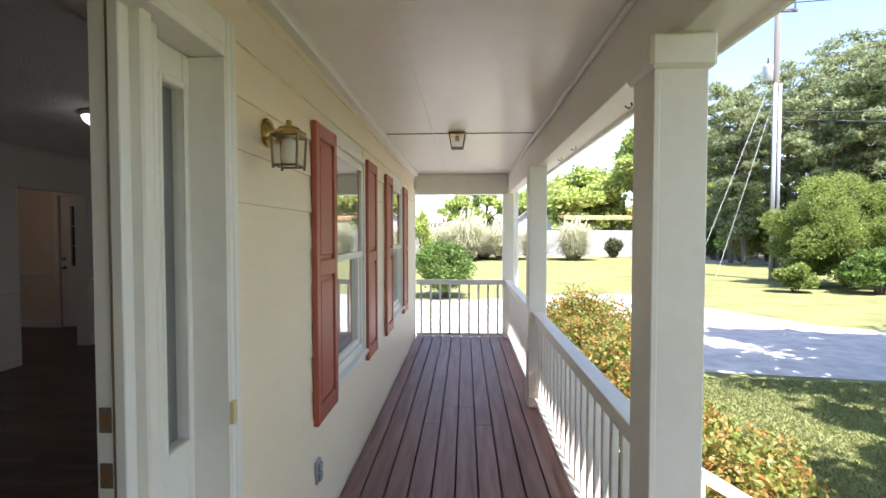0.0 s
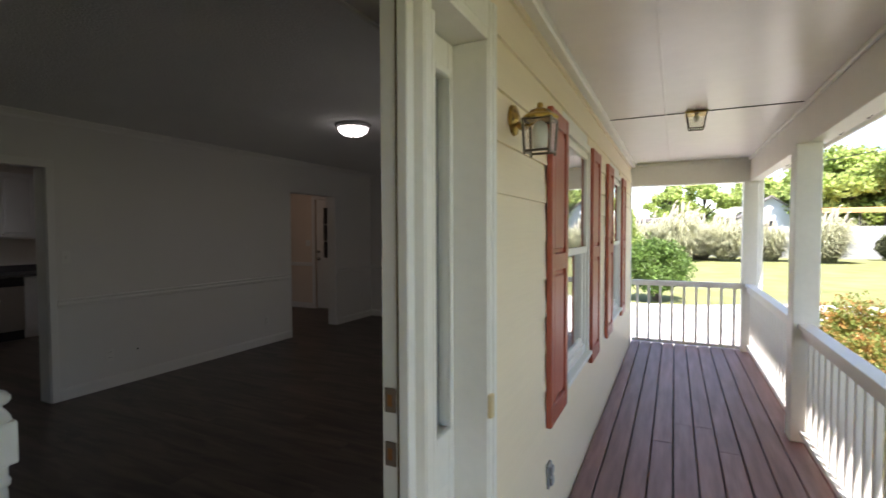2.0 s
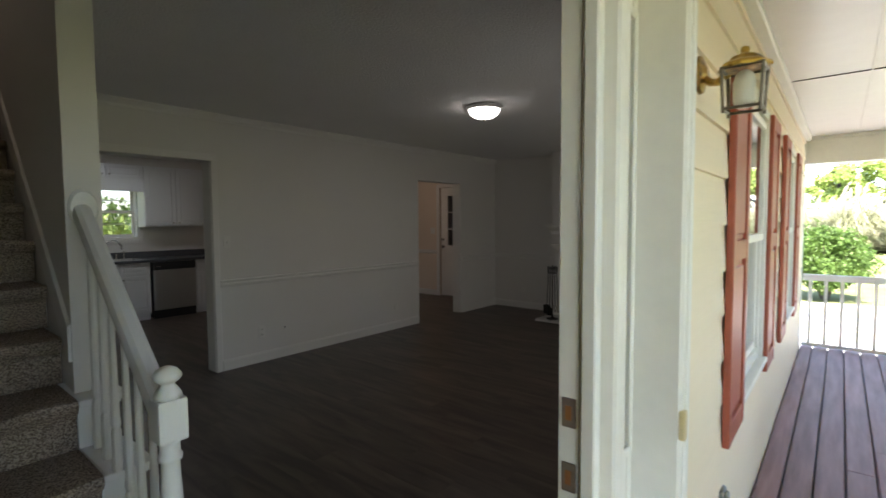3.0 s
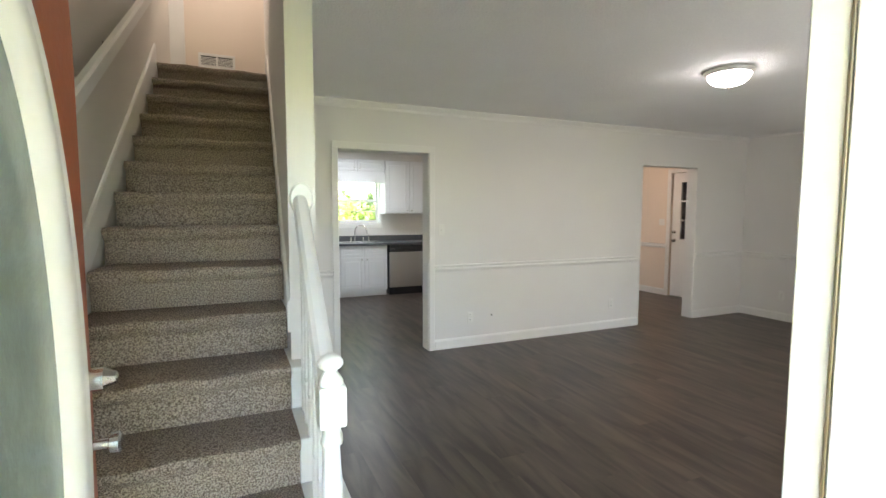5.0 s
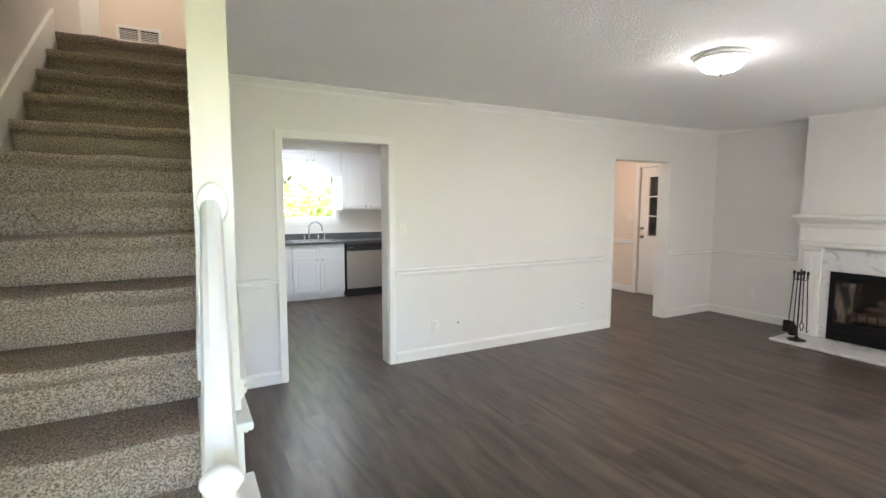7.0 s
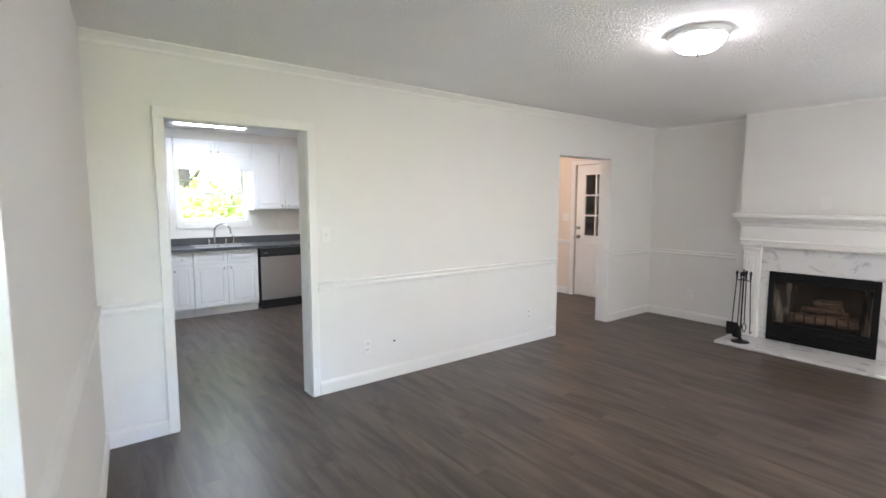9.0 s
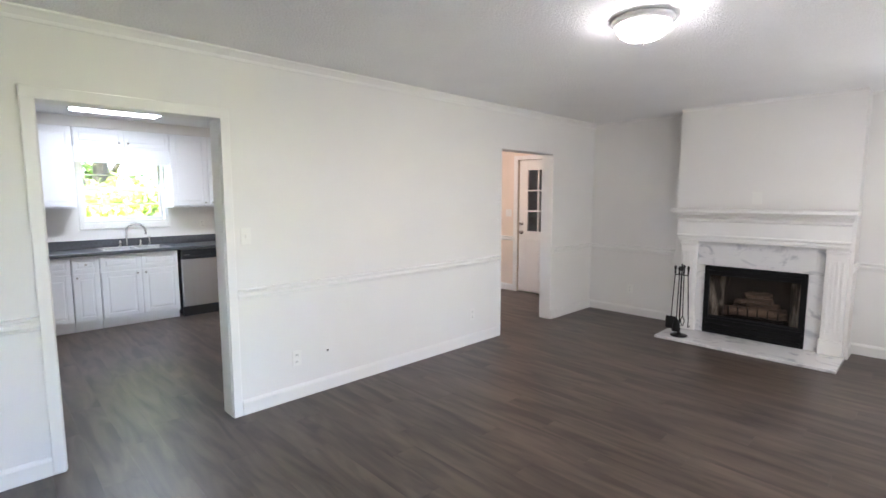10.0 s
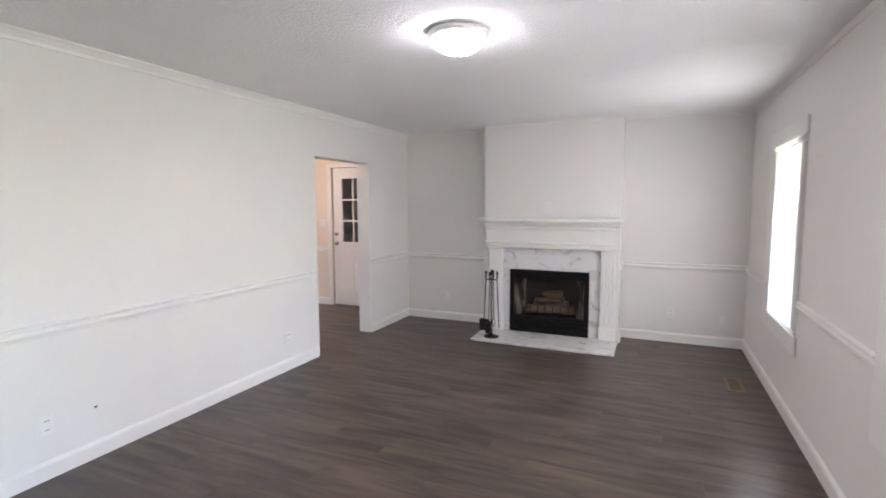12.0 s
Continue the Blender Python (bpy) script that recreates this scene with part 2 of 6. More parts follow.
ROOF = two_tone("grey_roof_shingles", (0.10, 0.09, 0.085), (0.22, 0.20, 0.19), 9, 0.9, (1, 1, 1), 0.35, 0.65, bump=0.5, bump_scale=30)
RUSTROOF = paint("orange_tin_roof", (0.50, 0.27, 0.12), 0.6, vary=0.15, scale=1)
FARWALL = paint("pale_blue_house_siding", (0.55, 0.58, 0.62), 0.6, vary=0.05, scale=1)
STREET = paint("asphalt_street", (0.20, 0.19, 0.18), 0.9, vary=0.1, scale=2, bump=0.2, bump_scale=80)
MULCH = two_tone("brown_leaf_litter", (0.06, 0.04, 0.025), (0.16, 0.11, 0.07), 12, 0.95, (1, 1, 1), 0.35, 0.7, bump=0.6, bump_scale=30)
CONCRETE = two_tone("grey_concrete", (0.28, 0.27, 0.26), (0.4, 0.39, 0.37), 5, 0.9, (1, 1, 1), 0.3, 0.7, bump=0.3, bump_scale=60)


def let_light_through(m, share):
    """Thin leaves and slats pass part of the light."""
    nt = m.node_tree
    bsdf, out = nt.nodes["Principled BSDF"], nt.nodes["Material Output"]
    tl, mix = nt.nodes.new("ShaderNodeBsdfTranslucent"), nt.nodes.new("ShaderNodeMixShader")
    nt.links.new(bsdf.inputs["Base Color"].links[0].from_socket, tl.inputs[0])
    mix.inputs[0].default_value = share
    nt.links.new(bsdf.outputs[0], mix.inputs[1])
    nt.links.new(tl.outputs[0], mix.inputs[2])
    nt.links.new(mix.outputs[0], out.inputs[0])


for leafy in (PINE, LEAF, SHRUB, OLIVE, REDTIP, PAMPAS, PLUME, BLADE):
    let_light_through(leafy, 0.5)
BLIND = paint("white_vinyl_blind", (0.90, 0.89, 0.87), 0.45, vary=0.02, scale=3)
let_light_through(BLIND, 0.7)


# ---- helpers for meshes ----
def thing(name, label, category, base=(0, 0, 0), group="", kind=""):
    ob = new(name)
    ob.location = base
    ob.empty_display_size = 0.05
    return tagged(ob, label, category, group, kind)


def hang(ob, parent):
    ob.parent = parent
    if parent is not None and parent.data is None:
        ob.matrix_parent_inverse = Matrix.Translation(-parent.location)
    return ob


def part(name, bm, material, parent=None, label="", smooth=False):
    """Links a bmesh as one mesh object, under a thing or a part."""
    me = bpy.data.meshes.new(name)
    bmesh.ops.recalc_face_normals(bm, faces=bm.faces[:])
    if smooth:
        for f in bm.faces:
            f.smooth = True
    bm.to_mesh(me)
    bm.free()
    me.materials.append(material)
    ob = new(name, me)
    hang(ob, parent)
    if label:
        ob["label"] = label
    return ob


def raw(name, verts, faces, material, parent=None, label=""):
    me = bpy.data.meshes.new(name)
    me.from_pydata(verts, [], faces)
    me.materials.append(material)
    ob = new(name, me)
    hang(ob, parent)
    if label:
        ob["label"] = label
    return ob


def piece(name, mesh, parent, at, rz=0.0, scale=(1, 1, 1)):
    ob = new(name, mesh)
    hang(ob, parent)
    ob.location, ob.rotation_euler, ob.scale = at, (0, 0, rz), scale
    return ob


def box(bm, x0, x1, y0, y1, z0, z1):
    v = [bm.verts.new(p) for p in ((x0, y0, z0), (x1, y0, z0), (x1, y1, z0), (x0, y1, z0), (x0, y0, z1), (x1, y0, z1), (x1, y1, z1), (x0, y1, z1))]
    for f in ((0, 3, 2, 1), (4, 5, 6, 7), (0, 1, 5, 4), (1, 2, 6, 5), (2, 3, 7, 6), (3, 0, 4, 7)):
        bm.faces.new([v[i] for i in f])
    return bm


def boxes(*rows, c=0.0, seg=1):
    bm = bmesh.new()
    for r in rows:
        box(bm, *r)
    if c:
        bmesh.ops.bevel(bm, geom=bm.edges[:], offset=c, segments=seg, affect="EDGES", profile=0.6)
    return bm


def prism(bm, pts, z0, z1):
    lo, hi = [bm.verts.new((x, y, z0)) for x, y in pts], [bm.verts.new((x, y, z1)) for x, y in pts]
    bm.faces.new(lo[::-1])
    bm.faces.new(hi)
    for i in range(len(pts)):
        j = (i + 1) % len(pts)
        bm.faces.new((lo[i], lo[j], hi[j], hi[i]))
    return bm


def sweep(bm, profile, place):
    """A closed profile of (a, b) carried between the frames that place gives: functions of (a, b) to a point."""
    rings = [[bm.verts.new(f(a, b)) for a, b in profile] for f in place]
    n = len(profile)
    for p, q in zip(rings, rings[1:]):
        for i in range(n):
            bm.faces.new((p[i], p[(i + 1) % n], q[(i + 1) % n], q[i]))
    bm.faces.new(rings[0])
    bm.faces.new(rings[-1][::-1])
    return bm


def along_x(bm, profile, x0, x1, y, z, side=1):
    return sweep(bm, profile, [lambda a, b, x=x: (x, y + side * a, z + b) for x in (x0, x1)])


def along_y(bm, profile, y0, y1, x, z, side=1):
    return sweep(bm, profile, [lambda a, b, yy=yy: (x + side * a, yy, z + b) for yy in (y0, y1)])


def lathe(bm, profile, at, n=16):
    """Turned about the upright axis through at; profile of (radius, height)."""
    x, y, z = at
    rings = [[bm.verts.new((x + r * math.cos(2 * math.pi * k / n), y + r * math.sin(2 * math.pi * k / n), z + h)) for k in range(n)] for r, h in profile]
    for p, q in zip(rings, rings[1:]):
        for k in range(n):
            bm.faces.new((p[k], p[(k + 1) % n], q[(k + 1) % n], q[k]))
    bm.faces.new(rings[0][::-1])
    bm.faces.new(rings[-1])
    return bm


def rod(bm, pts, r, n=8):
    """A round bar through the points; r is one radius or one for each point."""
    pts = [Vector(p) for p in pts]
    rs = r if isinstance(r, (list, tuple)) else [r] * len(pts)
    rings = []
    for i, p in enumerate(pts):
        d = (pts[min(i + 1, len(pts) - 1)] - pts[max(i - 1, 0)]).normalized()
        u = d.cross(Vector((0.31, 0.17, 0.93)) if abs(d.z) < 0.9 else Vector((1, 0.1, 0))).normalized()
        w = d.cross(u)
        rings.append([bm.verts.new(p + rs[i] * (u * math.cos(2 * math.pi * k / n) + w * math.sin(2 * math.pi * k / n))) for k in range(n)])
    for p, q in zip(rings, rings[1:]):
        for k in range(n):
            bm.faces.new((p[k], p[(k + 1) % n], q[(k + 1) % n], q[k]))
    bm.faces.new(rings[0][::-1])
    bm.faces.new(rings[-1])
    return bm


def holes_in(lo, hi, cuts):
    """The stretches between lo and hi outside the cuts."""
    out, at = [], lo
    for a, b in sorted(cuts):
        if a > at:
            out.append((at, min(a, hi)))
        at = max(at, b)
    if at < hi:
        out.append((at, hi))
    return out


def wall_x(name, x0, x1, y0, y1, z0, z1, openings, material, label):
    """A wall across x0..x1 that runs along y, with openings (y0, y1, z0, z1) through it."""
    bm = bmesh.new()
    at = y0
    for a, b, c, d in sorted(openings):
        if a > at:
            box(bm, x0, x1, at, a, z0, z1)
        if c > z0:
            box(bm, x0, x1, a, b, z0, c)
        if d < z1:
            box(bm, x0, x1, a, b, d, z1)
        at = b
    if at < y1:
        box(bm, x0, x1, at, y1, z0, z1)
    bmesh.ops.remove_doubles(bm, verts=bm.verts[:], dist=1e-5)
    return tagged(part(name, bm, material), label, "wall", kind="structure")


# ---- the house: walls, floors, ceilings ----
XI, XE = -0.69, -0.50          # inner and outer face of the front wall
XK, XKB = -4.70, -4.85         # living-room and kitchen face of the dividing wall
YN, CZ = 6.70, 2.47            # fireplace wall, ceiling height
DECKZ, GROUND = -0.22, -0.75
ENTRY = (-0.27, 1.03, 0.0, 2.08)
WINDOWS = [(2.54, 3.42, 0.58, 2.06), (4.86, 5.74, 0.58, 2.06)]
KD, D2 = (0.945, 1.86, 0.0, 2.032), (4.745, 5.72, 0.0, 2.03)
KWIN = (1.60, 2.52, 1.20, 2.02)

front = wall_x("wall_front", XI, XE, -2.05, 7.45, -0.75, 2.72, [ENTRY[:2] + (-0.02, ENTRY[3])] + WINDOWS, WALL, "cream-painted front wall with entry and two windows")
wall_x("wall_kitchen_side", XKB, XK, 0.40, 6.88, 0.0, CZ, [KD, D2], WALL, "off-white painted wall with two doorways")
b = boxes((-4.70, XI, YN, YN + 0.16, 0, CZ))
tagged(part("wall_fireplace_side", b, WALL), "off-white painted wall behind the fireplace", "wall", kind="structure")
b = prism(bmesh.new(), [(-2.4, 0.25), (-2.4, 0.37), (-4.70, 0.55), (-4.70, 0.363)], 0, 5.1)
prism(b, [(-4.70, 0.363), (-4.70, 0.55), (-6.2, 0.6), (-6.2, 0.437)], CZ + 0.23, 5.1)
tagged(part("wall_stair_side", b, WALL), "off-white wall between staircase and living room", "wall", kind="structure")
b = prism(bmesh.new(), [(-6.2, -0.80), (XI, -0.80), (XI, -0.687), (-6.2, -0.4945)], 0, 5.1)
tagged(part("wall_stair_outer", b, STAIRWALL), "pale grey-beige wall along the staircase", "wall", kind="structure")
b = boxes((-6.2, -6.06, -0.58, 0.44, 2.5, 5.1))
tagged(part("wall_landing", b, PEACH), "peach wall at the top of the stairs", "wall", kind="structure")
b = boxes((-2.4, -2.28, -0.63, 0.25, CZ + 0.25, 5.1))
tagged(part("wall_over_foyer", b, STAIRWALL), "plain upper wall above the foyer", "wall", kind="structure")
wall_x("wall_kitchen_back", -8.78, -8.62, -0.72, 6.88, 0.0, CZ, [KWIN], WALL, "off-white kitchen wall with a window over the sink")
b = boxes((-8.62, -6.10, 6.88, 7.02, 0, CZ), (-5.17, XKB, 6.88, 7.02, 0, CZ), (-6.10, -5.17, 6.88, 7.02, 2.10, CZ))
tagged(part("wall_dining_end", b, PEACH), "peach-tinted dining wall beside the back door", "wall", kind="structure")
b = boxes((-8.62, -6.2, -0.80, -0.58, 0, CZ), (-6.2, -6.06, -0.58, 0.40, 0, 2.5), (-6.06, XKB, 0.40, 0.50, 0, CZ))
tagged(part("wall_kitchen_end", b, WALL), "plain kitchen end wall", "wall", kind="structure")

floor = tagged(part("floor", boxes((-8.62, XI, -0.76, 6.88, -0.14, -0.012)), MULCH), "grey-brown wood-look laminate plank floor", "floor", kind="structure")
tagged(part("ceiling", boxes((-4.70, XI, 0.56, YN, CZ, CZ + 0.22), (-2.4, XI, -0.70, 0.56, CZ, CZ + 0.22), (-4.70, -2.4, 0.36, 0.56, CZ, CZ + 0.22)), CEIL), "white textured living-room ceiling", "ceiling", kind="structure")
tagged(part("ceiling", boxes((-8.62, XKB, 0.40, 6.88, 2.44, 2.6), (-8.62, -6.2, -0.58, 0.40, 2.44, 2.6)), CEIL), "white kitchen ceiling", "ceiling", kind="structure")
tagged(part("ceiling", boxes((-6.2, -2.28, -0.72, 0.56, 5.1, 5.2)), CEIL), "white ceiling over the stairwell", "ceiling", kind="structure")
b = bmesh.new()
for x0, x1 in ((-9.1, -4.6), (-4.6, -0.2)):
    z0, z1 = (2.75, 5.3) if x0 < -5 else (5.3, 2.75)
    sweep(b, [(-2.3, 0), (7.4, 0), (7.4, 0.15), (-2.3, 0.15)], [lambda a, q, x=x, z=z: (x, a, z + q) for x, z in ((x0, z0), (x1, z1))])
tagged(part("house_roof", b, ROOF), "grey shingle house roof", "roof", kind="structure")

# ---- trim inside ----
BASE = [(0, 0), (0.016, 0), (0.016, 0.085), (0.009, 0.1), (0.004, 0.106), (0, 0.106)]
CHAIR = [(0, 0), (0.008, 0.004), (0.012, 0.016), (0.02, 0.022), (0.02, 0.036), (0.012, 0.042), (0.012, 0.052), (0.024, 0.06), (0.024, 0.07), (0, 0.074)]
CROWN = [(0, 0), (0.012, 0), (0.016, 0.02), (0.035, 0.045), (0.045, 0.055), (0.045, 0.065), (0, 0.065)]
THIN = [(a * 0.5, 0.065 - (0.065 - q) * 0.4) for a, q in CROWN]
CHZ = 0.815


def trim_run(name, label, profile, z, runs):
    ob = None
    for axis, at, lo, hi, side in runs:
        bm = bmesh.new()
        (along_y if axis == "y" else along_x)(bm, profile, lo, hi, at, z, side)
        ob = tagged(part(name, bm, TRIM), label, name.replace("_", " "), kind="structure")
    return ob


KRUNS = [("y", XK, a, b, 1) for a, b in ((0.55, 0.885), (1.925, 4.725), (5.74, YN))]
BX0, BX1, BYF = -3.49, -1.925, 6.42   # chimney breast
BACK = [("x", YN, -4.70, BX0, -1), ("x", YN, BX1, XI, -1), ("y", BX1, BYF, YN, 1), ("y", BX0, BYF, YN, -1)]
FRONT = [("y", XI, 1.22, YN, -1)]
trim_run("baseboard", "white moulded baseboard", BASE, 0.0, KRUNS + BACK + FRONT)
trim_run("chair_rail", "white moulded chair rail", CHAIR, CHZ, KRUNS + BACK + [("y", XI, a, b, -1) for a, b in ((1.22, 2.40), (3.46, 4.72), (5.78, YN))])
trim_run("crown_moulding", "thin white crown moulding", CROWN, CZ - 0.065, [("y", XK, 0.55, YN, 1)])
trim_run("crown_moulding", "narrow white moulding under the ceiling", THIN, CZ - 0.065, [("x", YN, -4.70, BX0, -1), ("x", YN, BX1, XI, -1), ("x", BYF, BX0, BX1, -1), ("y", XI, 0.4, YN, -1)])
for profile, name, z in ((BASE, "baseboard", 0.0), (CHAIR, "chair_rail", CHZ)):
    bm = bmesh.new()
    sweep(bm, profile, [lambda a, q, x=x, y=y, z=z: (x, y + a, z + q) for x, y in ((-2.4, 0.37), (-4.70, 0.55))])
    tagged(part(name, bm, TRIM), "white moulding on the stair-side wall", name.replace("_", " "), kind="structure")
trim_run("baseboard", "white dining-room baseboard", BASE, 0.0, [("x", 6.88, -8.6, -6.175, -1)])
trim_run("chair_rail", "white dining-room chair rail", CHAIR, CHZ, [("x", 6.88, -8.6, -6.175, -1)])


def casing(name, label, parts, material=TRIM):
    t = thing(name, label, "door casing", parts[0][::2][:2] + (0,), kind="structure")
    for r in parts:
        part("casing_board", boxes(r, c=0.004), material, t)
    return t


casing("trim_kitchen_doorway", "white casing round the kitchen doorway", [(XK + 0.002, XK + 0.02, 0.885, 0.945, 0, 2.086), (XK + 0.002, XK + 0.02, 1.86, 1.92, 0, 2.086), (XK + 0.002, XK + 0.022, 0.885, 1.92, 2.022, 2.089),
       (XKB - 0.006, XK, 0.937, 0.951, 0, 2.025), (XKB - 0.006, XK, 1.854, 1.868, 0, 2.025), (XKB - 0.006, XK, 0.951, 1.854, 2.025, 2.034)])
casing("trim_dining_doorway", "narrow white trim round the dining doorway", [(XKB - 0.004, XK + 0.008, 4.735, 4.75, 0, 2.03), (XKB - 0.004, XK + 0.008, 5.715, 5.73, 0, 2.03), (XKB - 0.004, XK + 0.008, 4.75, 5.715, 2.022, 2.036)])


# ---- front wall outside: lap siding ----
LAP = 0.1925
CUTS = [(ENTRY[0] - 0.09, 1.082, -1, 2.165)] + [(a - 0.035, b + 0.035, c - 0.08, d + 0.05) for a, b, c, d in WINDOWS]
siding_z = [0.454 - 0.1925 * k for k in range(4, 0, -1)] + [0.454 + 0.1925 * k for k in range(0, 11)]
for z in siding_z:
    cuts = [(a, b) for a, b, c, d in CUTS if c < z + LAP * 0.9 and d > z + LAP * 0.1]
    for a, b in holes_in(-2.05, 7.44, cuts):
        bm = bmesh.new()
        top = min(z + LAP + 0.012, 2.5)
        sweep(bm, [(0, 0), (0.021, 0.0), (0.005, top - z), (0, top - z)], [lambda p, q, yy=yy, z=z: (XE + 0.001 + p, yy, z + q) for yy in (a, b)])
        part("siding_board", bm, SIDING, front)
bm = boxes((XE + 0.001, XE + 0.023, 7.36, 7.447, -0.3, 2.42), c=0.003)
part("corner_board", bm, EXTRIM, front)
# unseen wall added behind the camera to darken the entry trim
b = boxes((XE, 1.17, -2.05, -1.9, -0.75, 2.47))
tagged(part("wall_porch_end", b, SIDING), "unseen cream wall added to block light at the porch end", "wall", kind="structure")

# ---- entry: jambs, sidelight, casing, strikes ----
entry = thing("door_frame", "white entry door frame with a narrow sidelight", "door frame", (-0.55, 0.67, 0), kind="structure")
part("jamb", boxes((-0.550, -0.475, 0.66, 0.70, 0, 2.05), (-0.497, -0.468, 0.652, 0.66, 0, 2.05), c=0.003), TRIM, entry)
part("mullion", boxes((-0.556, -0.444, 0.70, 0.742, 0, 2.05), c=0.006), EXTRIM, entry)
part("mullion_moulding", boxes((-0.515, -0.447, 0.742, 0.766, 0, 2.03), c=0.004), EXTRIM, entry)
part("weatherstrip", boxes((-0.502, -0.4975, 0.652, 0.6598, 0, 2.04), c=0.001), BRONZE, entry, "brown weatherstrip")
part("jamb", boxes((XI - 0.005, -0.445, -0.30, -0.262, 0, 2.05), c=0.003), TRIM, entry)
part("side_jamb", boxes((-0.60, -0.402, 1.02, 1.0295, 0, 2.038), c=0.002), EXTRIM, entry)
part("head_jamb", boxes((-0.60, -0.402, -0.268, 1.026, 2.042, 2.0795), c=0.003), EXTRIM, entry)
side = part("sidelight_panel", boxes((-0.555, -0.515, 0.738, 0.875, 0.02, 2.04), (-0.555, -0.515, 0.985, 1.02, 0.02, 2.04), (-0.554, -0.516, 0.875, 0.985, 0.02, 0.86), (-0.554, -0.516, 0.875, 0.985, 1.93, 2.04), c=0.003), EXTRIM, entry)
part("glazing_bead", boxes((-0.517, -0.507, 0.863, 0.877, 0.84, 1.95), (-0.517, -0.505, 0.981, 0.997, 0.84, 1.95), (-0.516, -0.504, 0.877, 0.981, 0.84, 0.862), (-0.516, -0.504, 0.877, 0.981, 1.928, 1.95), c=0.004), EXTRIM, side)
part("sidelight_glass", boxes((-0.537, -0.532, 0.87, 0.99, 0.85, 1.94)), CLEAR, side)
part("sidelight_film", boxes((-0.553, -0.550, 0.86, 1.0, 0.84, 1.95)), SHEER, side, "grey frosted film behind the glass")
part("lower_panel", boxes((-0.516, -0.508, 0.88, 0.95, 0.16, 0.7), c=0.004), EXTRIM, side)
part("casing_board", boxes((-0.497, -0.396, 1.024, 1.074, -0.2, 2.16), (-0.40, -0.39, 1.045, 1.077, -0.2, 2.16), c=0.005), EXTRIM, entry)
part("casing_board", boxes((-0.497, -0.40, -0.35, -0.266, -0.2, 2.16), c=0.005), EXTRIM, entry)
part("casing_board", boxes((-0.496, -0.3985, -0.266, 1.024, 2.070, 2.16), c=0.005), EXTRIM, entry)
part("threshold", boxes((XI - 0.02, -0.44, -0.30, 1.02, -0.03, 0.012), c=0.006), CHROME, entry, "worn metal door sill")
for z in (1.046, 0.91):
    s = part("strike_plate", boxes((-0.540, -0.508, 0.656, 0.6595, z - 0.031, z + 0.031), c=0.002), RUSTY, entry, "rusty brown strike plate")
    part("strike_hole", boxes((-0.531, -0.518, 0.6545, 0.6557, z - 0.015, z + 0.015)), RUSTHOLE, s)
part("inner_casing", boxes((XI - 0.02, XI - 0.003, 1.03, 1.10, 0, 2.15), (XI - 0.02, XI - 0.003, -0.36, -0.285, 0, 2.15), (XI - 0.019, XI - 0.003, -0.285, 1.03, 2.075, 2.15), c=0.003), TRIM, entry)
chime = thing("casing_plate", "small aged beige plate on the door casing", "plate", (-0.39, 1.06, 0.94))
part("plate_body", boxes((-0.402, -0.386, 1.018, 1.044, 0.892, 0.966), c=0.005, seg=2), BEIGE, chime)

# ---- the open front door ----
DX0, DX1, DYF = -1.505, -0.60, -0.292
door = thing("door_front", "open rust-brown front door with a white oval light", "door", (DX1, DYF, 0.01), kind="structure")
OVX, OVZ = (DX0 + DX1) / 2, 1.03


def oval(rx, rz, n=48):
    return [(OVX + rx * math.cos(2 * math.pi * k / n), OVZ + rz * math.sin(2 * math.pi * k / n)) for k in range(n)]


bm = bmesh.new()
n = 48
inner = oval(0.29, 0.77, n)
edge = []
for k in range(n):
    c, s = math.cos(2 * math.pi * k / n), math.sin(2 * math.pi * k / n)
    f = min(0.4525 / abs(c) if abs(c) > 1e-6 else 9, 1.02 / abs(s) if abs(s) > 1e-6 else 9)
    edge.append((OVX + f * c, 1.03 + f * s))
rings = [[bm.verts.new((x, y, z)) for x, z in pts] for pts, y in ((inner, DYF), (edge, DYF), (edge, DYF - 0.044), (inner, DYF - 0.044))]
for i in range(4):
    p, q = rings[i], rings[(i + 1) % 4]
    for k in range(n):
        bm.faces.new((p[k], p[(k + 1) % n], q[(k + 1) % n], q[k]))
slab = part("door_slab", bm, DOORRED, door)
bm = bmesh.new()
prof = [(0.385, 0.87, 0.0), (0.38, 0.865, 0.012), (0.36, 0.845, 0.017), (0.35, 0.835, 0.012), (0.335, 0.82, 0.012), (0.32, 0.805, 0.02), (0.29, 0.775, 0.018), (0.275, 0.76, 0.006), (0.27, 0.755, -0.012)]
rings = [[bm.verts.new((x, DYF + h, z)) for x, z in oval(a, c)] for a, c, h in prof]
for p, q in zip(rings, rings[1:]):
    for k in range(n):
        bm.faces.new((p[k], p[(k + 1) % n], q[(k + 1) % n], q[k]))
ring = part("oval_frame", bm, EXTRIM, door, "white moulded oval glass frame", smooth=True)
bm = bmesh.new()
front_ring, back_ring = [[bm.verts.new((x, DYF - d, z)) for x, z in oval(0.283, 0.768)] for d in (0.012, 0.018)]
c1, c2 = bm.verts.new((OVX, DYF - 0.012, OVZ)), bm.verts.new((OVX, DYF - 0.018, OVZ))
for k in range(n):
    j = (k + 1) % n
    bm.faces.new((c1, front_ring[k], front_ring[j]))
    bm.faces.new((c2, back_ring[j], back_ring[k]))
    bm.faces.new((front_ring[k], back_ring[k], back_ring[j], front_ring[j]))
part("oval_glass", bm, ETCHED, door, "etched frosted oval glass")
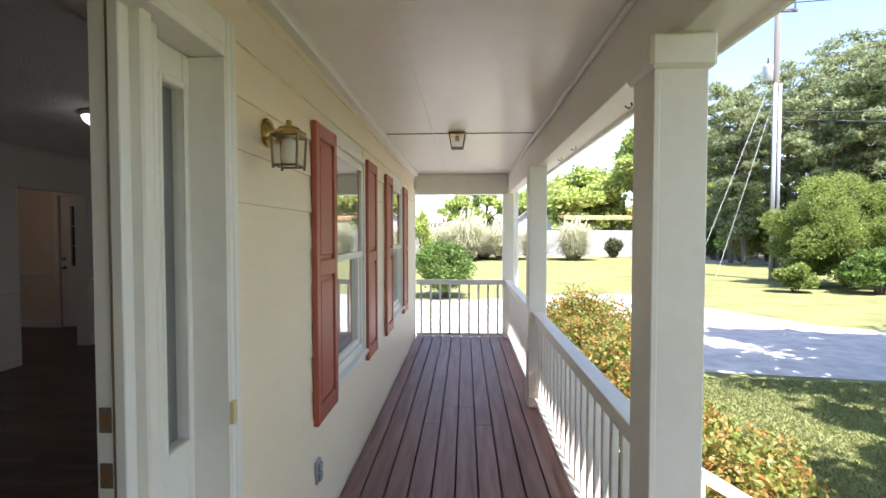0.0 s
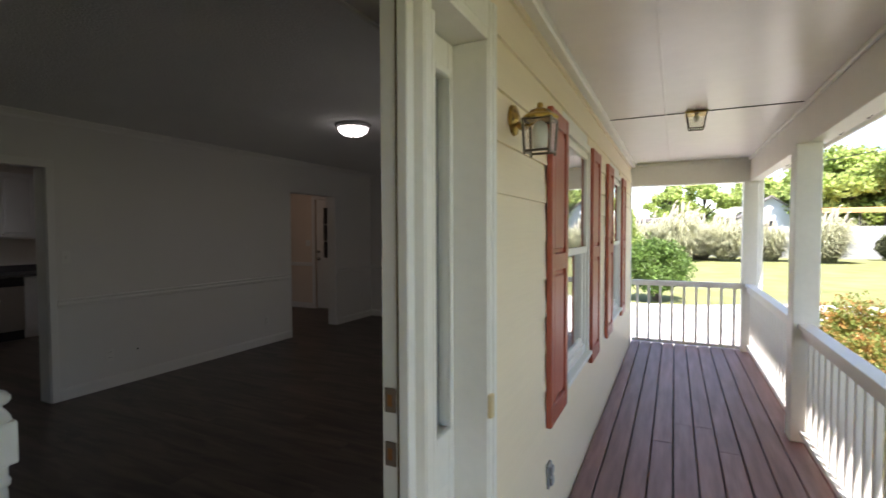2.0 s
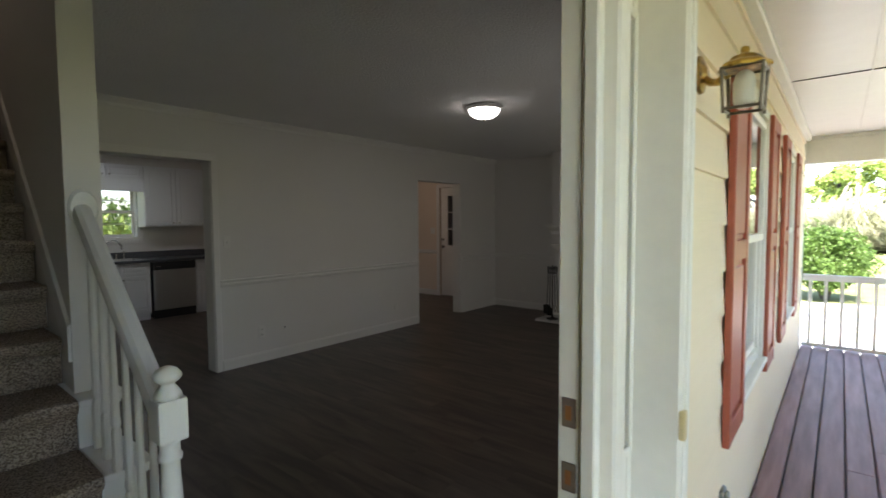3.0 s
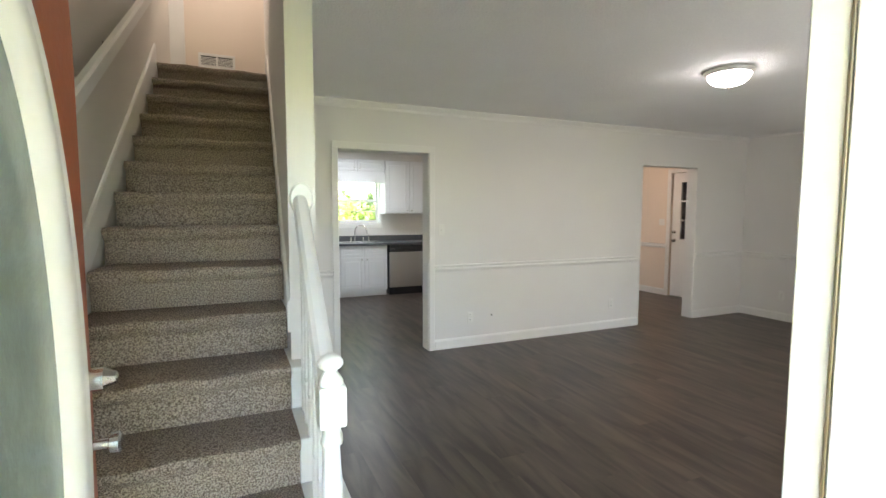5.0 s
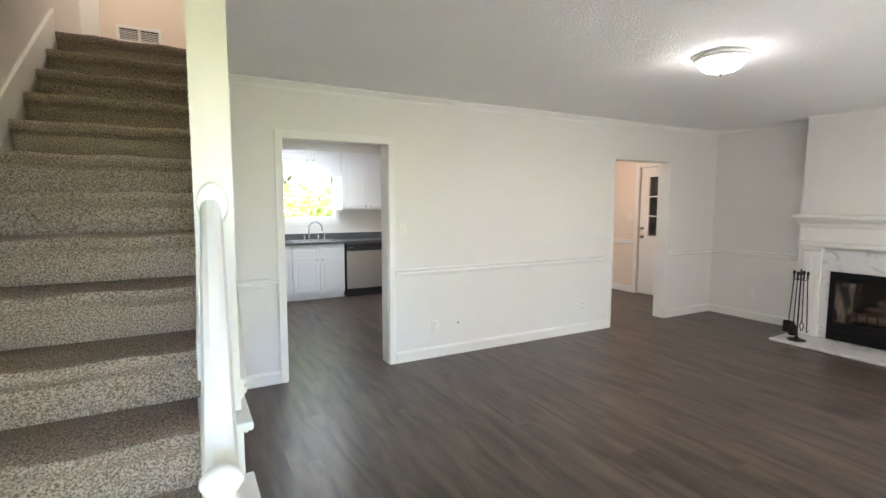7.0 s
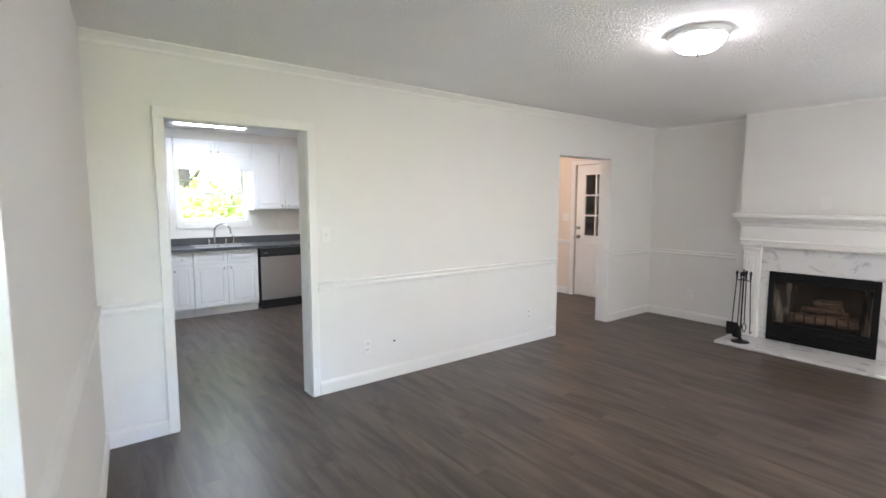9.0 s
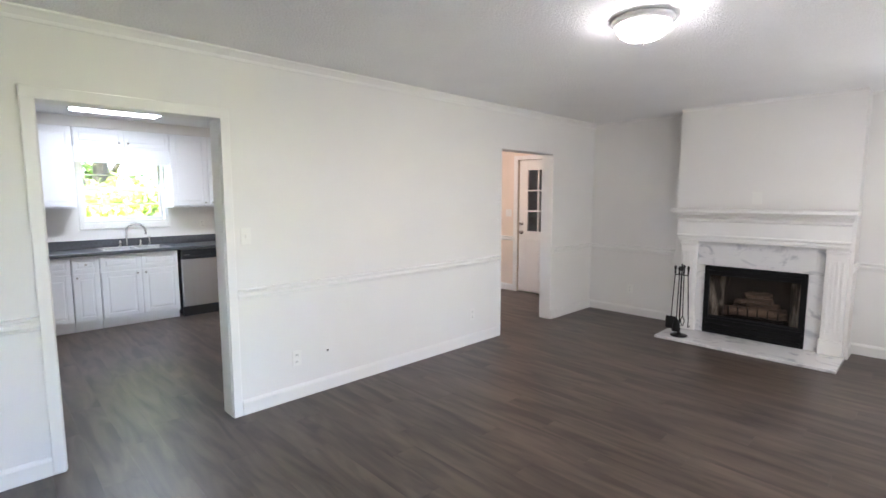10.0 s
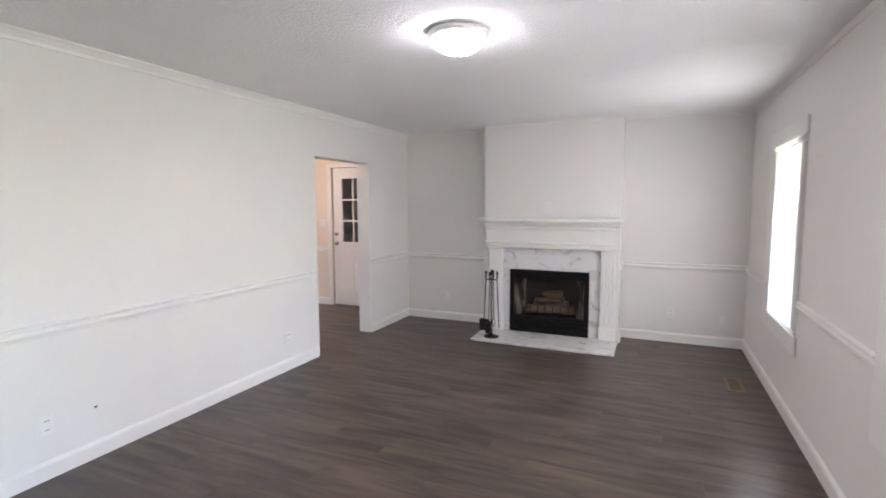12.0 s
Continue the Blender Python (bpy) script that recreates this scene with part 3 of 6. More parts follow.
for zz, r in ((1.075, 0.026), (0.925, 0.027)):
    bm = bmesh.new()
    rod(bm, [(DX0 + 0.065, DYF, zz), (DX0 + 0.065, DYF + 0.006, zz), (DX0 + 0.065, DYF + 0.01, zz), (DX0 + 0.065, DYF + 0.04, zz), (DX0 + 0.065, DYF + 0.045, zz), (DX0 + 0.065, DYF + 0.062, zz), (DX0 + 0.065, DYF + 0.066, zz)],
        [r + 0.006, r + 0.006, 0.012, 0.012, r - 0.004, r - 0.002, r - 0.01] if zz < 1 else [r + 0.004, r + 0.003, r, r, r - 0.003, r - 0.012, 0.006], 16)
    part("door_knob" if zz < 1 else "deadbolt", bm, CHROME, door, "brushed nickel", smooth=False)
for zz in (0.25, 1.03, 1.83):
    part("hinge", boxes((DX1 - 0.01, DX1 + 0.03, DYF - 0.002, DYF + 0.004, zz - 0.05, zz + 0.05), c=0.001), BRASS, door)

# ---- staircase ----


def stair_side(x):
    """The stair wall's face, which runs slightly out of square."""
    return YL - 0.03 - 0.035 * (x + 2.9)


X0, RUN, RISE, YL, YR = -1.191, 0.275, 0.194, -0.58, 0.238
stairs = thing("staircase", "straight carpeted staircase with white skirt and stringer", "staircase", (-1.47, -0.1, 0))
for k in range(1, 15):
    xn, zt = X0 - RUN * k, RISE * k
    depth = RUN if k < 14 else 1.0
    bm = bmesh.new()
    pr = [(0, -RISE), (0, -0.075), (0.012, -0.06), (0.03, -0.05), (0.042, -0.032), (0.044, -0.018), (0.036, -0.004), (0.018, 0.0), (-depth - 0.0, 0.0), (-depth - 0.0, -RISE)]
    ny = 9
    yr = YR if k < 5 else 0.248 + (-2.4 - xn) * 0.0493
    rings = []
    for j in range(ny):
        f = j / (ny - 1)
        w = 0.006 * math.sin(j * 1.7 + k * 2.1) * (1 if 0 < j < ny - 1 else 0)
        inset = -0.006 if j in (0, ny - 1) else 0
        rings.append([bm.verts.new((xn - 0.03 + a + (inset if 1 < i < 8 else 0), (stair_side(xn - 0.03 + a) + 0.018) * (1 - f) + (yr - 0.002) * f, zt + q + (w if 1 < i < 8 else 0))) for i, (a, q) in enumerate(pr)])
    for p, q in zip(rings, rings[1:]):
        for i in range(len(pr)):
            bm.faces.new((p[i], p[(i + 1) % len(pr)], q[(i + 1) % len(pr)], q[i]))
    bm.faces.new(rings[0])
    bm.faces.new(rings[-1][::-1])
    part("carpeted_step", bm, CARPET, stairs, "speckled beige carpeted step", smooth=False)
    if k < 5:
        part("stringer_block", boxes((xn - 0.03 - RUN, xn - 0.03, YR, 0.368, 0, zt - 0.025), c=0.002), TRIM, stairs)
        part("tread_return", boxes((xn - 0.03 - RUN - 0.004, xn + 0.01, YR - 0.002, 0.396, zt - 0.03, zt), c=0.008, seg=2), TRIM, stairs)
        part("return_moulding", boxes((xn - 0.03 - RUN, xn - 0.02, 0.368, 0.382, zt - 0.05, zt - 0.03), c=0.005), TRIM, stairs)
bm = bmesh.new()
sweep(bm, [(0, 0.0), (0.016, 0.0), (0.016, 0.2), (0.008, 0.215), (0, 0.215)], [lambda a, q, x=x, z=z: (x, stair_side(x) + a, z + q) for x, z in ((-1.25, 0.015), (-5.05, 2.655))])
part("skirt_board", bm, TRIM, stairs)
bm = bmesh.new()
sweep(bm, [(0, 0.0), (-0.012, 0.0), (-0.012, 0.14), (0, 0.15)], [lambda a, q, x=x, y=y, z=z: (x, y + a, z + q) for x, y, z in ((-2.41, 0.2505, 0.9), (-5.05, 0.3805, 2.74))])
part("skirt_board", bm, TRIM, stairs)
tagged(part("floor_landing", boxes((-6.06, -5.35, -0.58, 0.42, 2.5, 2.714)), CARPET), "beige carpeted landing floor", "floor", kind="structure")

# ---- balustrade ----
NX, NY = -1.49, 0.255
newel = thing("newel_post", "white turned wooden newel post with ball finial", "newel post", (NX, NY, 0))
part("lower_block", boxes((NX - 0.038, NX + 0.038, NY - 0.038, NY + 0.038, 0.19, 0.44), c=0.006), TRIM, newel)
bm = bmesh.new()
lathe(bm, [(0.034, 0.44), (0.036, 0.455), (0.024, 0.475), (0.020, 0.50), (0.028, 0.53), (0.032, 0.58), (0.029, 0.68), (0.024, 0.77), (0.023, 0.795), (0.030, 0.80), (0.031, 0.812), (0.026, 0.82), (0.025, 0.842), (0.033, 0.862)], (NX, NY, 0), 20)
part("turned_shaft", bm, TRIM, newel, smooth=True)
part("upper_block", boxes((NX - 0.038, NX + 0.038, NY - 0.038, NY + 0.038, 0.855, 0.972), c=0.010, seg=2), TRIM, newel)
bm = bmesh.new()
lathe(bm, [(0.036, 0.968), (0.034, 0.982), (0.026, 0.996), (0.019, 1.006), (0.018, 1.012), (0.030, 1.018), (0.036, 1.027), (0.035, 1.036), (0.026, 1.048), (0.013, 1.055), (0.003, 1.057)], (NX, NY, 0), 20)
part("finial", bm, TRIM, newel, smooth=True)
rail = thing("stair_handrail", "white moulded wooden stair handrail", "handrail", (-1.95, NY, 1.2))
bm = bmesh.new()
RP = [(-0.03, -0.03), (0.03, -0.03), (0.033, -0.005), (0.026, 0.018), (0.012, 0.029), (-0.012, 0.029), (-0.026, 0.018), (-0.033, -0.005)]
sweep(bm, RP, [lambda a, q, x=x, y=y, z=z: (x, y + a, z + q) for x, y, z in ((NX - 0.04, NY, 0.935), (-2.395, 0.30, 1.50))])
part("rail", bm, TRIM, rail, smooth=False)
bm = bmesh.new()
m = 24
ring = [(0.305 + 0.05 * math.cos(2 * math.pi * k / m), 1.50 + 0.075 * math.sin(2 * math.pi * k / m)) for k in range(m)]
lo, mid, hi = [[bm.verts.new((x, 0.305 + (y - 0.305) * s, 1.50 + (z - 1.50) * s)) for y, z in ring] for x, s in ((-2.399, 1.0), (-2.385, 1.0), (-2.375, 0.86))]
for p, q in ((lo, mid), (mid, hi)):
    for k in range(m):
        bm.faces.new((p[k], p[(k + 1) % m], q[(k + 1) % m], q[k]))
bm.faces.new(hi)
bm.faces.new(lo[::-1])
part("rosette", bm, TRIM, rail, "oval wall rosette")
bm = bmesh.new()
lathe(bm, [(0.016, 0.0), (0.016, 0.22), (0.012, 0.235), (0.016, 0.26), (0.013, 0.30), (0.009, 1.0)], (0, 0, 0), 10)
bal_mesh = bpy.data.meshes.new("stair_baluster")
bm.to_mesh(bal_mesh)
bm.free()
bal_mesh.materials.append(TRIM)
for k, x in enumerate((-1.63, -1.755, -1.88, -2.02, -2.15, -2.28)):
    step = int((X0 - 0.03 - x) / RUN + 0.1)
    zb = RISE * max(1, min(4, step))
    zt = 0.935 + (x - (NX - 0.04)) / (-2.395 - NX + 0.04) * 0.565 - 0.03
    bal = tagged(piece("stair_baluster", bal_mesh, None, (x, NY + (NX - x) * 0.045, zb), 0, (1, 1, zt - zb)), "slim white turned stair baluster", "baluster", "balusters of the stair rail")
wallrail = thing("wall_handrail", "white painted handrail along the stair wall", "handrail", (-3, -0.5, 2))
bm = bmesh.new()
sweep(bm, [(-0.02, -0.045), (0.02, -0.045), (0.022, 0.03), (0.012, 0.045), (-0.012, 0.045), (-0.022, 0.03)], [lambda a, q, x=x, z=z: (x, stair_side(x) + 0.07 + a, z + q) for x, z in ((-1.75, 1.372), (-5.0, 3.385))])
part("rail", bm, TRIM, wallrail)
for x in (-2.1, -3.4, -4.7):
    z = 1.372 + (-1.75 - x) / 3.25 * 2.013
    part("bracket", boxes((x - 0.015, x + 0.015, stair_side(x), stair_side(x) + 0.055, z - 0.06, z - 0.03), c=0.003), CHROME, wallrail)

# landing: casing and return grille
casing("trim_landing_door", "white door casing on the landing", [(-6.055, -6.03, -0.50, -0.36, 2.716, 4.75)])
grille = thing("return_air_grille", "white louvred return-air grille low on the landing wall", "vent", (-6.05, -0.2, 2.95))
GY0, GY1, GZ0, GZ1 = -0.24, 0.12, 2.975, 3.125
part("frame", boxes((-6.058, -6.045, GY0, GY1, GZ0, GZ0 + 0.025), (-6.058, -6.045, GY0, GY1, GZ1 - 0.025, GZ1), (-6.058, -6.046, GY0, GY0 + 0.025, GZ0 + 0.025, GZ1 - 0.025), (-6.058, -6.046, GY1 - 0.025, GY1, GZ0 + 0.025, GZ1 - 0.025), (-6.058, -6.046, -0.07, -0.05, GZ0 + 0.025, GZ1 - 0.025)), TRIM, grille)
part("backing", boxes((-6.0595, -6.057, GY0 + 0.01, GY1 - 0.01, GZ0 + 0.01, GZ1 - 0.01)), SLOT, grille)
for k in range(6):
    z = GZ0 + 0.032 + k * 0.0145
    part("slat", boxes((-6.057, -6.049, GY0 + 0.025, GY1 - 0.025, z, z + 0.006)), TRIM, grille)


# ---- windows ----
def window(name, label, x_in, x_out, y0, y1, z0, z1, out_side, grid=False, inner_trim=True):
    """A double-hung window in a wall that runs along y."""
    w = thing(name, label, "window", ((x_in + x_out) / 2, (y0 + y1) / 2, z0), kind="structure")
    lo, hi = min(x_in, x_out), max(x_in, x_out)
    part("window_frame", boxes((lo, hi, y0, y0 + 0.025, z0, z1), (lo, hi, y1 - 0.025, y1, z0, z1), (lo + 0.001, hi - 0.001, y0 + 0.025, y1 - 0.025, z1 - 0.025, z1), (lo + 0.001, hi - 0.001, y0 + 0.025, y1 - 0.025, z0, z0 + 0.03), c=0.002), EXTRIM, w)
    zm = (z0 + z1) / 2 + 0.01
    for nm, xs, a, b in (("lower_sash", x_out - out_side * 0.032, z0 + 0.03, zm + 0.02), ("upper_sash", x_out + out_side * 0.001, zm - 0.02, z1 - 0.025)):
        s = part(nm, boxes((xs - 0.015, xs + 0.015, y0 + 0.025, y0 + 0.055, a, b), (xs - 0.015, xs + 0.015, y1 - 0.055, y1 - 0.025, a, b), (xs - 0.0145, xs + 0.0145, y0 + 0.055, y1 - 0.055, a, a + 0.045), (xs - 0.0145, xs + 0.0145, y0 + 0.055, y1 - 0.055, b - 0.04, b), c=0.003), EXTRIM, w)
        part("pane", boxes((xs - 0.002, xs + 0.002, y0 + 0.05, y1 - 0.05, a + 0.04, b - 0.035)), DIMMED if grid else CLEAR, s)
        if grid:
            part("muntin", boxes((xs - 0.008, xs + 0.008, y0 + 0.07, y1 - 0.07, (a + b) / 2 - 0.007, (a + b) / 2 + 0.007)), EXTRIM, s)
    x = x_out
    part("outer_casing", boxes((min(x, x + out_side * 0.025), max(x, x + out_side * 0.025), y0 - 0.035, y0, z0 - 0.03, z1 + 0.05), (min(x, x + out_side * 0.025), max(x, x + out_side * 0.025), y1, y1 + 0.035, z0 - 0.03, z1 + 0.05), (min(x, x + out_side * 0.024), max(x, x + out_side * 0.024), y0, y1, z1, z1 + 0.05), c=0.003), EXTRIM, w)
    part("window_sill", boxes((min(x - out_side * 0.02, x + out_side * 0.05), max(x - out_side * 0.02, x + out_side * 0.05), y0 - 0.035, y1 + 0.035, z0 - 0.062, z0 - 0.03), c=0.005), EXTRIM, w)
    if inner_trim:
        i = -out_side
        lap, far, near = (0.06, 0.16, -0.13) if out_side > 0 else (0.004, 0.004, 0.004)
        a, b = sorted((x_in + i * 0.002, x_in + i * 0.02))
        part("inner_casing", boxes(*([(a, b, y0 - 0.035, y0 + 0.004, z0 - 0.07, z1 + 0.06)] if out_side < 0 else []), (a, b, y1 - far, y1 + 0.035, z0 - 0.07, z1 + 0.06), (a, b - 0.001, y0 + near, y1 - far, z1 - lap, z1 + 0.06), (a, b - 0.001, y0 + near, y1 - far, z0 - 0.07, z0 + lap), c=0.004), TRIM, w)
    return w


window("window_1", "white double-hung front window between red shutters", XI, XE + 0.001, *WINDOWS[0], 1)
window("window_2", "white double-hung front window between red shutters", XI, XE + 0.001, *WINDOWS[1], 1)
window("window_3", "white kitchen window over the sink with grid bars", -8.62, -8.78, *KWIN, -1, True)


def blind(y0, y1, z0, z1):
    t = thing("window_blind", "closed white slatted window blind", "window blind", (-0.64, (y0 + y1) / 2, z0), "blinds in the front windows")
    part("head_rail", boxes((-0.722, -0.6935, y0 + 0.008, y1 - 0.008, z1 - 0.045, z1 - 0.006), c=0.003), BLIND, t)
    part("bottom_rail", boxes((-0.716, -0.696, y0 + 0.008, y1 - 0.008, z0 + 0.008, z0 + 0.022), c=0.003), BLIND, t)
    bm = bmesh.new()
    sweep(bm, [(-0.0045, -0.0125), (-0.0035, -0.0127), (0.0015, 0.0), (0.0045, 0.0125), (0.0035, 0.0127), (-0.0005, 0.0)], [lambda a, q, yy=yy: (a, yy, q) for yy in (0, y1 - y0 - 0.02)])
    me = bpy.data.meshes.new("slat")
    bm.to_mesh(me)
    bm.free()
    me.materials.append(BLIND)
    k = 0
    while z0 + 0.035 + k * 0.0225 < z1 - 0.05:
        piece("slat", me, t, (-0.6965, y0 + 0.01, z0 + 0.035 + k * 0.0225))
        k += 1
    return t


for y0, y1, z0, z1 in WINDOWS:
    blind(y0 - 0.13, y1 - 0.165, z0 + 0.063, z1 - 0.063)


def shutter(y0, y1):
    z0, z1, x0, x1 = 0.445, 2.10, XE + 0.02, XE + 0.05
    t = thing("window_shutter", "rust-red raised-panel window shutter", "shutter", (x0, (y0 + y1) / 2, z0), "shutters beside the front windows")
    part("frame", boxes((x0, x1, y0, y0 + 0.06, z0, z1), (x0, x1, y1 - 0.06, y1, z0, z1), (x0, x1 - 0.001, y0 + 0.06, y1 - 0.06, z1 - 0.08, z1), (x0, x1 - 0.001, y0 + 0.06, y1 - 0.06, z0, z0 + 0.1), (x0, x1 - 0.001, y0 + 0.06, y1 - 0.06, 1.255, 1.345), c=0.004), SHUTTER, t)
    for a, b in ((z0 + 0.1, 1.255), (1.345, z1 - 0.08)):
        part("panel", boxes((x0 + 0.002, x1 - 0.016, y0 + 0.06, y1 - 0.06, a, b), (x1 - 0.03, x1 - 0.006, y0 + 0.085, y1 - 0.085, a + 0.025, b - 0.025), c=0.008), SHUTTER, t)
    return t


shutter(2.09, 2.50)
shutter(3.46, 3.87)
shutter(4.41, 4.82)
shutter(5.78, 6.19)

# ---- porch ----
PX, PXO, PYE = 0.96, 1.135, 7.60
deck = tagged(part("porch_floor", boxes((XE + 0.02, 1.17, -2.05, PYE + 0.02, DECKZ - 0.2, DECKZ - 0.04)), SLOT), "reddish-brown stained wooden porch deck", "porch floor", kind="structure")
seed = random.Random(4)
bw = 0.1552
edges = [XE + 0.022] + [-0.346 + bw * k for k in range(10)] + [1.17]
for k, (xa, xb) in enumerate(zip(edges, edges[1:])):
    joints = [-2.05, (-0.9, 0.6, -0.4, 3.82, 4.27, 4.27, 3.82, 0.3, -0.7, 1.1, 0.2)[k], PYE + 0.04]
    for a, b in zip(joints, joints[1:]):
        dz = seed.uniform(-0.0025, 0.0025)
        part("deck_board", boxes((xa + 0.0055, xb - 0.0055, a + 0.0015, b - 0.0015, DECKZ - 0.036, DECKZ + dz), c=0.004), DECK, deck)
pc = tagged(part("porch_ceiling", boxes((XE, 1.10, -2.05, PYE + 0.1, 2.47, 2.55)), PCEIL), "painted white porch ceiling of flat panels", "ceiling", kind="structure")
part("ceiling_batten", boxes((XE + 0.03, 1.0, 4.25, 4.258, 2.464, 2.47)), SLOT, pc, "dark panel seam")
part("ceiling_batten", boxes((0.02, 0.035, -2.05, 7.45, 2.464, 2.47), c=0.002), PCEIL, pc)
part("edge_trim", boxes((XE + 0.01, XE + 0.075, -2.05, 7.45, 2.42, 2.47), c=0.008), EXTRIM, pc)
part("edge_trim", boxes((1.01, 1.04, -2.05, 7.45, 2.435, 2.47), c=0.008), EXTRIM, pc)
beam = tagged(part("porch_beam", boxes((1.04, 1.16, -2.05, PYE + 0.1, 2.15, 2.6), c=0.004), EXTRIM), "white boxed porch beam", "beam", kind="structure")
tagged(part("porch_beam", boxes((XE + 0.003, 1.04, 7.45, 7.62, 2.14, 2.55), c=0.004), EXTRIM), "white boxed beam across the porch end", "beam", kind="structure")
part("edge_trim", boxes((XE + 0.075, 1.01, 7.415, 7.45, 2.43, 2.47), c=0.008), EXTRIM, pc)
soffit = tagged(part("porch_eave", boxes((1.16, 1.47, -2.05, 7.9, 2.34, 2.37), c=0.002), EXTRIM), "white eave soffit and fascia", "eave", kind="structure")
part("fascia", boxes((1.47, 1.495, -2.05, 7.9, 2.305, 2.46), c=0.003), EXTRIM, soffit)
bm = bmesh.new()
sweep(bm, [(-2.2, 0), (7.95, 0), (7.95, 0.08), (-2.2, 0.08)], [lambda a, q, x=x, z=z: (x, a, z + q) for x, z in ((-0.25, 2.87), (1.55, 2.48))])
tagged(part("porch_roof", bm, ROOF), "grey shingle porch roof", "roof", kind="structure")


def post(y0, y1, cap):
    t = thing("porch_post", "square white boxed porch post", "post", ((PX + PXO) / 2, (y0 + y1) / 2, DECKZ), "porch posts", kind="structure")
    part("shaft", boxes((PX, PXO, y0, y1, DECKZ, 2.15), c=0.006), EXTRIM, t)
    if cap:
        part("capital", boxes((PX - 0.02, PXO + 0.02, y0 - 0.02, y1 + 0.02, 2.035, 2.15), c=0.012), EXTRIM, t)
        part("corner_strip", boxes((PX - 0.004, PX + 0.018, y0 - 0.004, y0 + 0.018, DECKZ, 2.035), c=0.003), EXTRIM, t)
    return t


P1, P2, P3 = (1.175, 1.375), (4.27, 4.455), (7.43, 7.6)
post(*P1, True)
post(*P2, False)
post(*P3, False)
spout = thing("downspout", "white painted downspout at the porch corner", "downspout", (1.2, 7.72, GROUND))
part("pipe", boxes((1.17, 1.235, 7.68, 7.74, GROUND, 2.3), c=0.01), EXTRIM, spout)
BALU = boxes((-0.017, 0.017, -0.017, 0.017, 0, 1), c=0.003)
balu = bpy.data.meshes.new("baluster")
BALU.to_mesh(balu)
BALU.free()
balu.materials.append(EXTRIM)


def porch_rail(a, b, along):
    t = thing("porch_railing", "white painted wooden porch railing with square balusters", "railing", (a[0], a[1], DECKZ), "porch railings")
    n = max(2, round(math.dist(a, b) / 0.155))
    if along == "y":
        part("top_rail", boxes((a[0] - 0.045, a[0] + 0.055, a[1], b[1], 0.692, 0.732), (a[0] - 0.018, a[0] + 0.018, a[1], b[1], 0.62, 0.692), c=0.004), EXTRIM, t)
        part("bottom_rail", boxes((a[0] - 0.018, a[0] + 0.018, a[1], b[1], DECKZ + 0.06, DECKZ + 0.10), c=0.004), EXTRIM, t)
    else:
        part("top_rail", boxes((a[0], b[0], a[1] - 0.03, a[1] + 0.03, 0.695, 0.73), (a[0], b[0], a[1] - 0.018, a[1] + 0.018, 0.65, 0.695), c=0.004), EXTRIM, t)
        part("bottom_rail", boxes((a[0], b[0], a[1] - 0.018, a[1] + 0.018, DECKZ + 0.02, DECKZ + 0.06), c=0.004), EXTRIM, t)
    for k in range(n):
        f = (k + 0.5) / n
        piece("baluster", balu, t, (a[0] + (b[0] - a[0]) * f + (0.03 if along == "y" else 0), a[1] + (b[1] - a[1]) * f, DECKZ + 0.03), 0, (1, 1, 0.63 - DECKZ))
    return t


porch_rail((1.04, P1[1]), (1.04, P2[0]), "y")
porch_rail((1.04, P2[1]), (1.04, P3[0]), "y")
porch_rail((XE + 0.03, 7.52), (PX, 7.52), "x")
step_rail = thing("step_handrail", "white sloping handrail of the porch steps", "handrail", (1.2, 1.2, GROUND))
bm = bmesh.new()
sweep(bm, [(-0.03, -0.02), (0.03, -0.02), (0.03, 0.02), (-0.03, 0.02)], [lambda a, q, x=x, z=z: (x, 1.3 + a, z + q) for x, z in ((PXO + 0.062, 0.625), (2.15, 0.06))])
part("rail", bm, EXTRIM, step_rail)
part("end_post", boxes((2.1, 2.19, 1.255, 1.345, GROUND, 0.08), c=0.006), EXTRIM, step_rail)
part("lead_post", boxes((PXO + 0.004, PXO + 0.06, 1.27, 1.33, GROUND, 0.66), c=0.006), EXTRIM, step_rail)


# ---- fireplace ----
bm = boxes((BX0, -3.155, BYF, YN, 0, CZ), (-2.245, BX1, BYF, YN, 0, CZ), (-3.155, -2.245, BYF, YN, 0.77, CZ))
bmesh.ops.remove_doubles(bm, verts=bm.verts[:], dist=1e-5)
tagged(part("chimney_breast", bm, WALL), "off-white painted chimney breast", "chimney breast", kind="structure")
mantel = thing("fireplace_mantel", "white wooden mantel with fluted pilasters and deep shelf", "mantel", (-2.68, 6.35, 0.03))
part("shelf", boxes((-3.475, -1.9, 6.17, BYF - 0.002, 1.345, 1.385), c=0.006), TRIM, mantel)
bm = bmesh.new()
PROF = [(0, 0), (0.10, 0), (0.10, 0.015), (0.115, 0.022), (0.115, 0.05), (0.125, 0.06), (0.125, 0.075), (0.115, 0.085), (0.115, 0.235), (0.13, 0.25), (0.135, 0.275), (0.165, 0.305), (0.185, 0.315), (0.20, 0.345), (0, 0.345)]
sweep(bm, PROF, [lambda a, h, x=x, s=s: (x + s * a * 0.35, BYF - 0.004 - a, 1.345 - (0.345 - h) * 0.9) for x, s in ((-3.39, -1), (-1.985, 1))])
part("frieze", bm, TRIM, mantel)
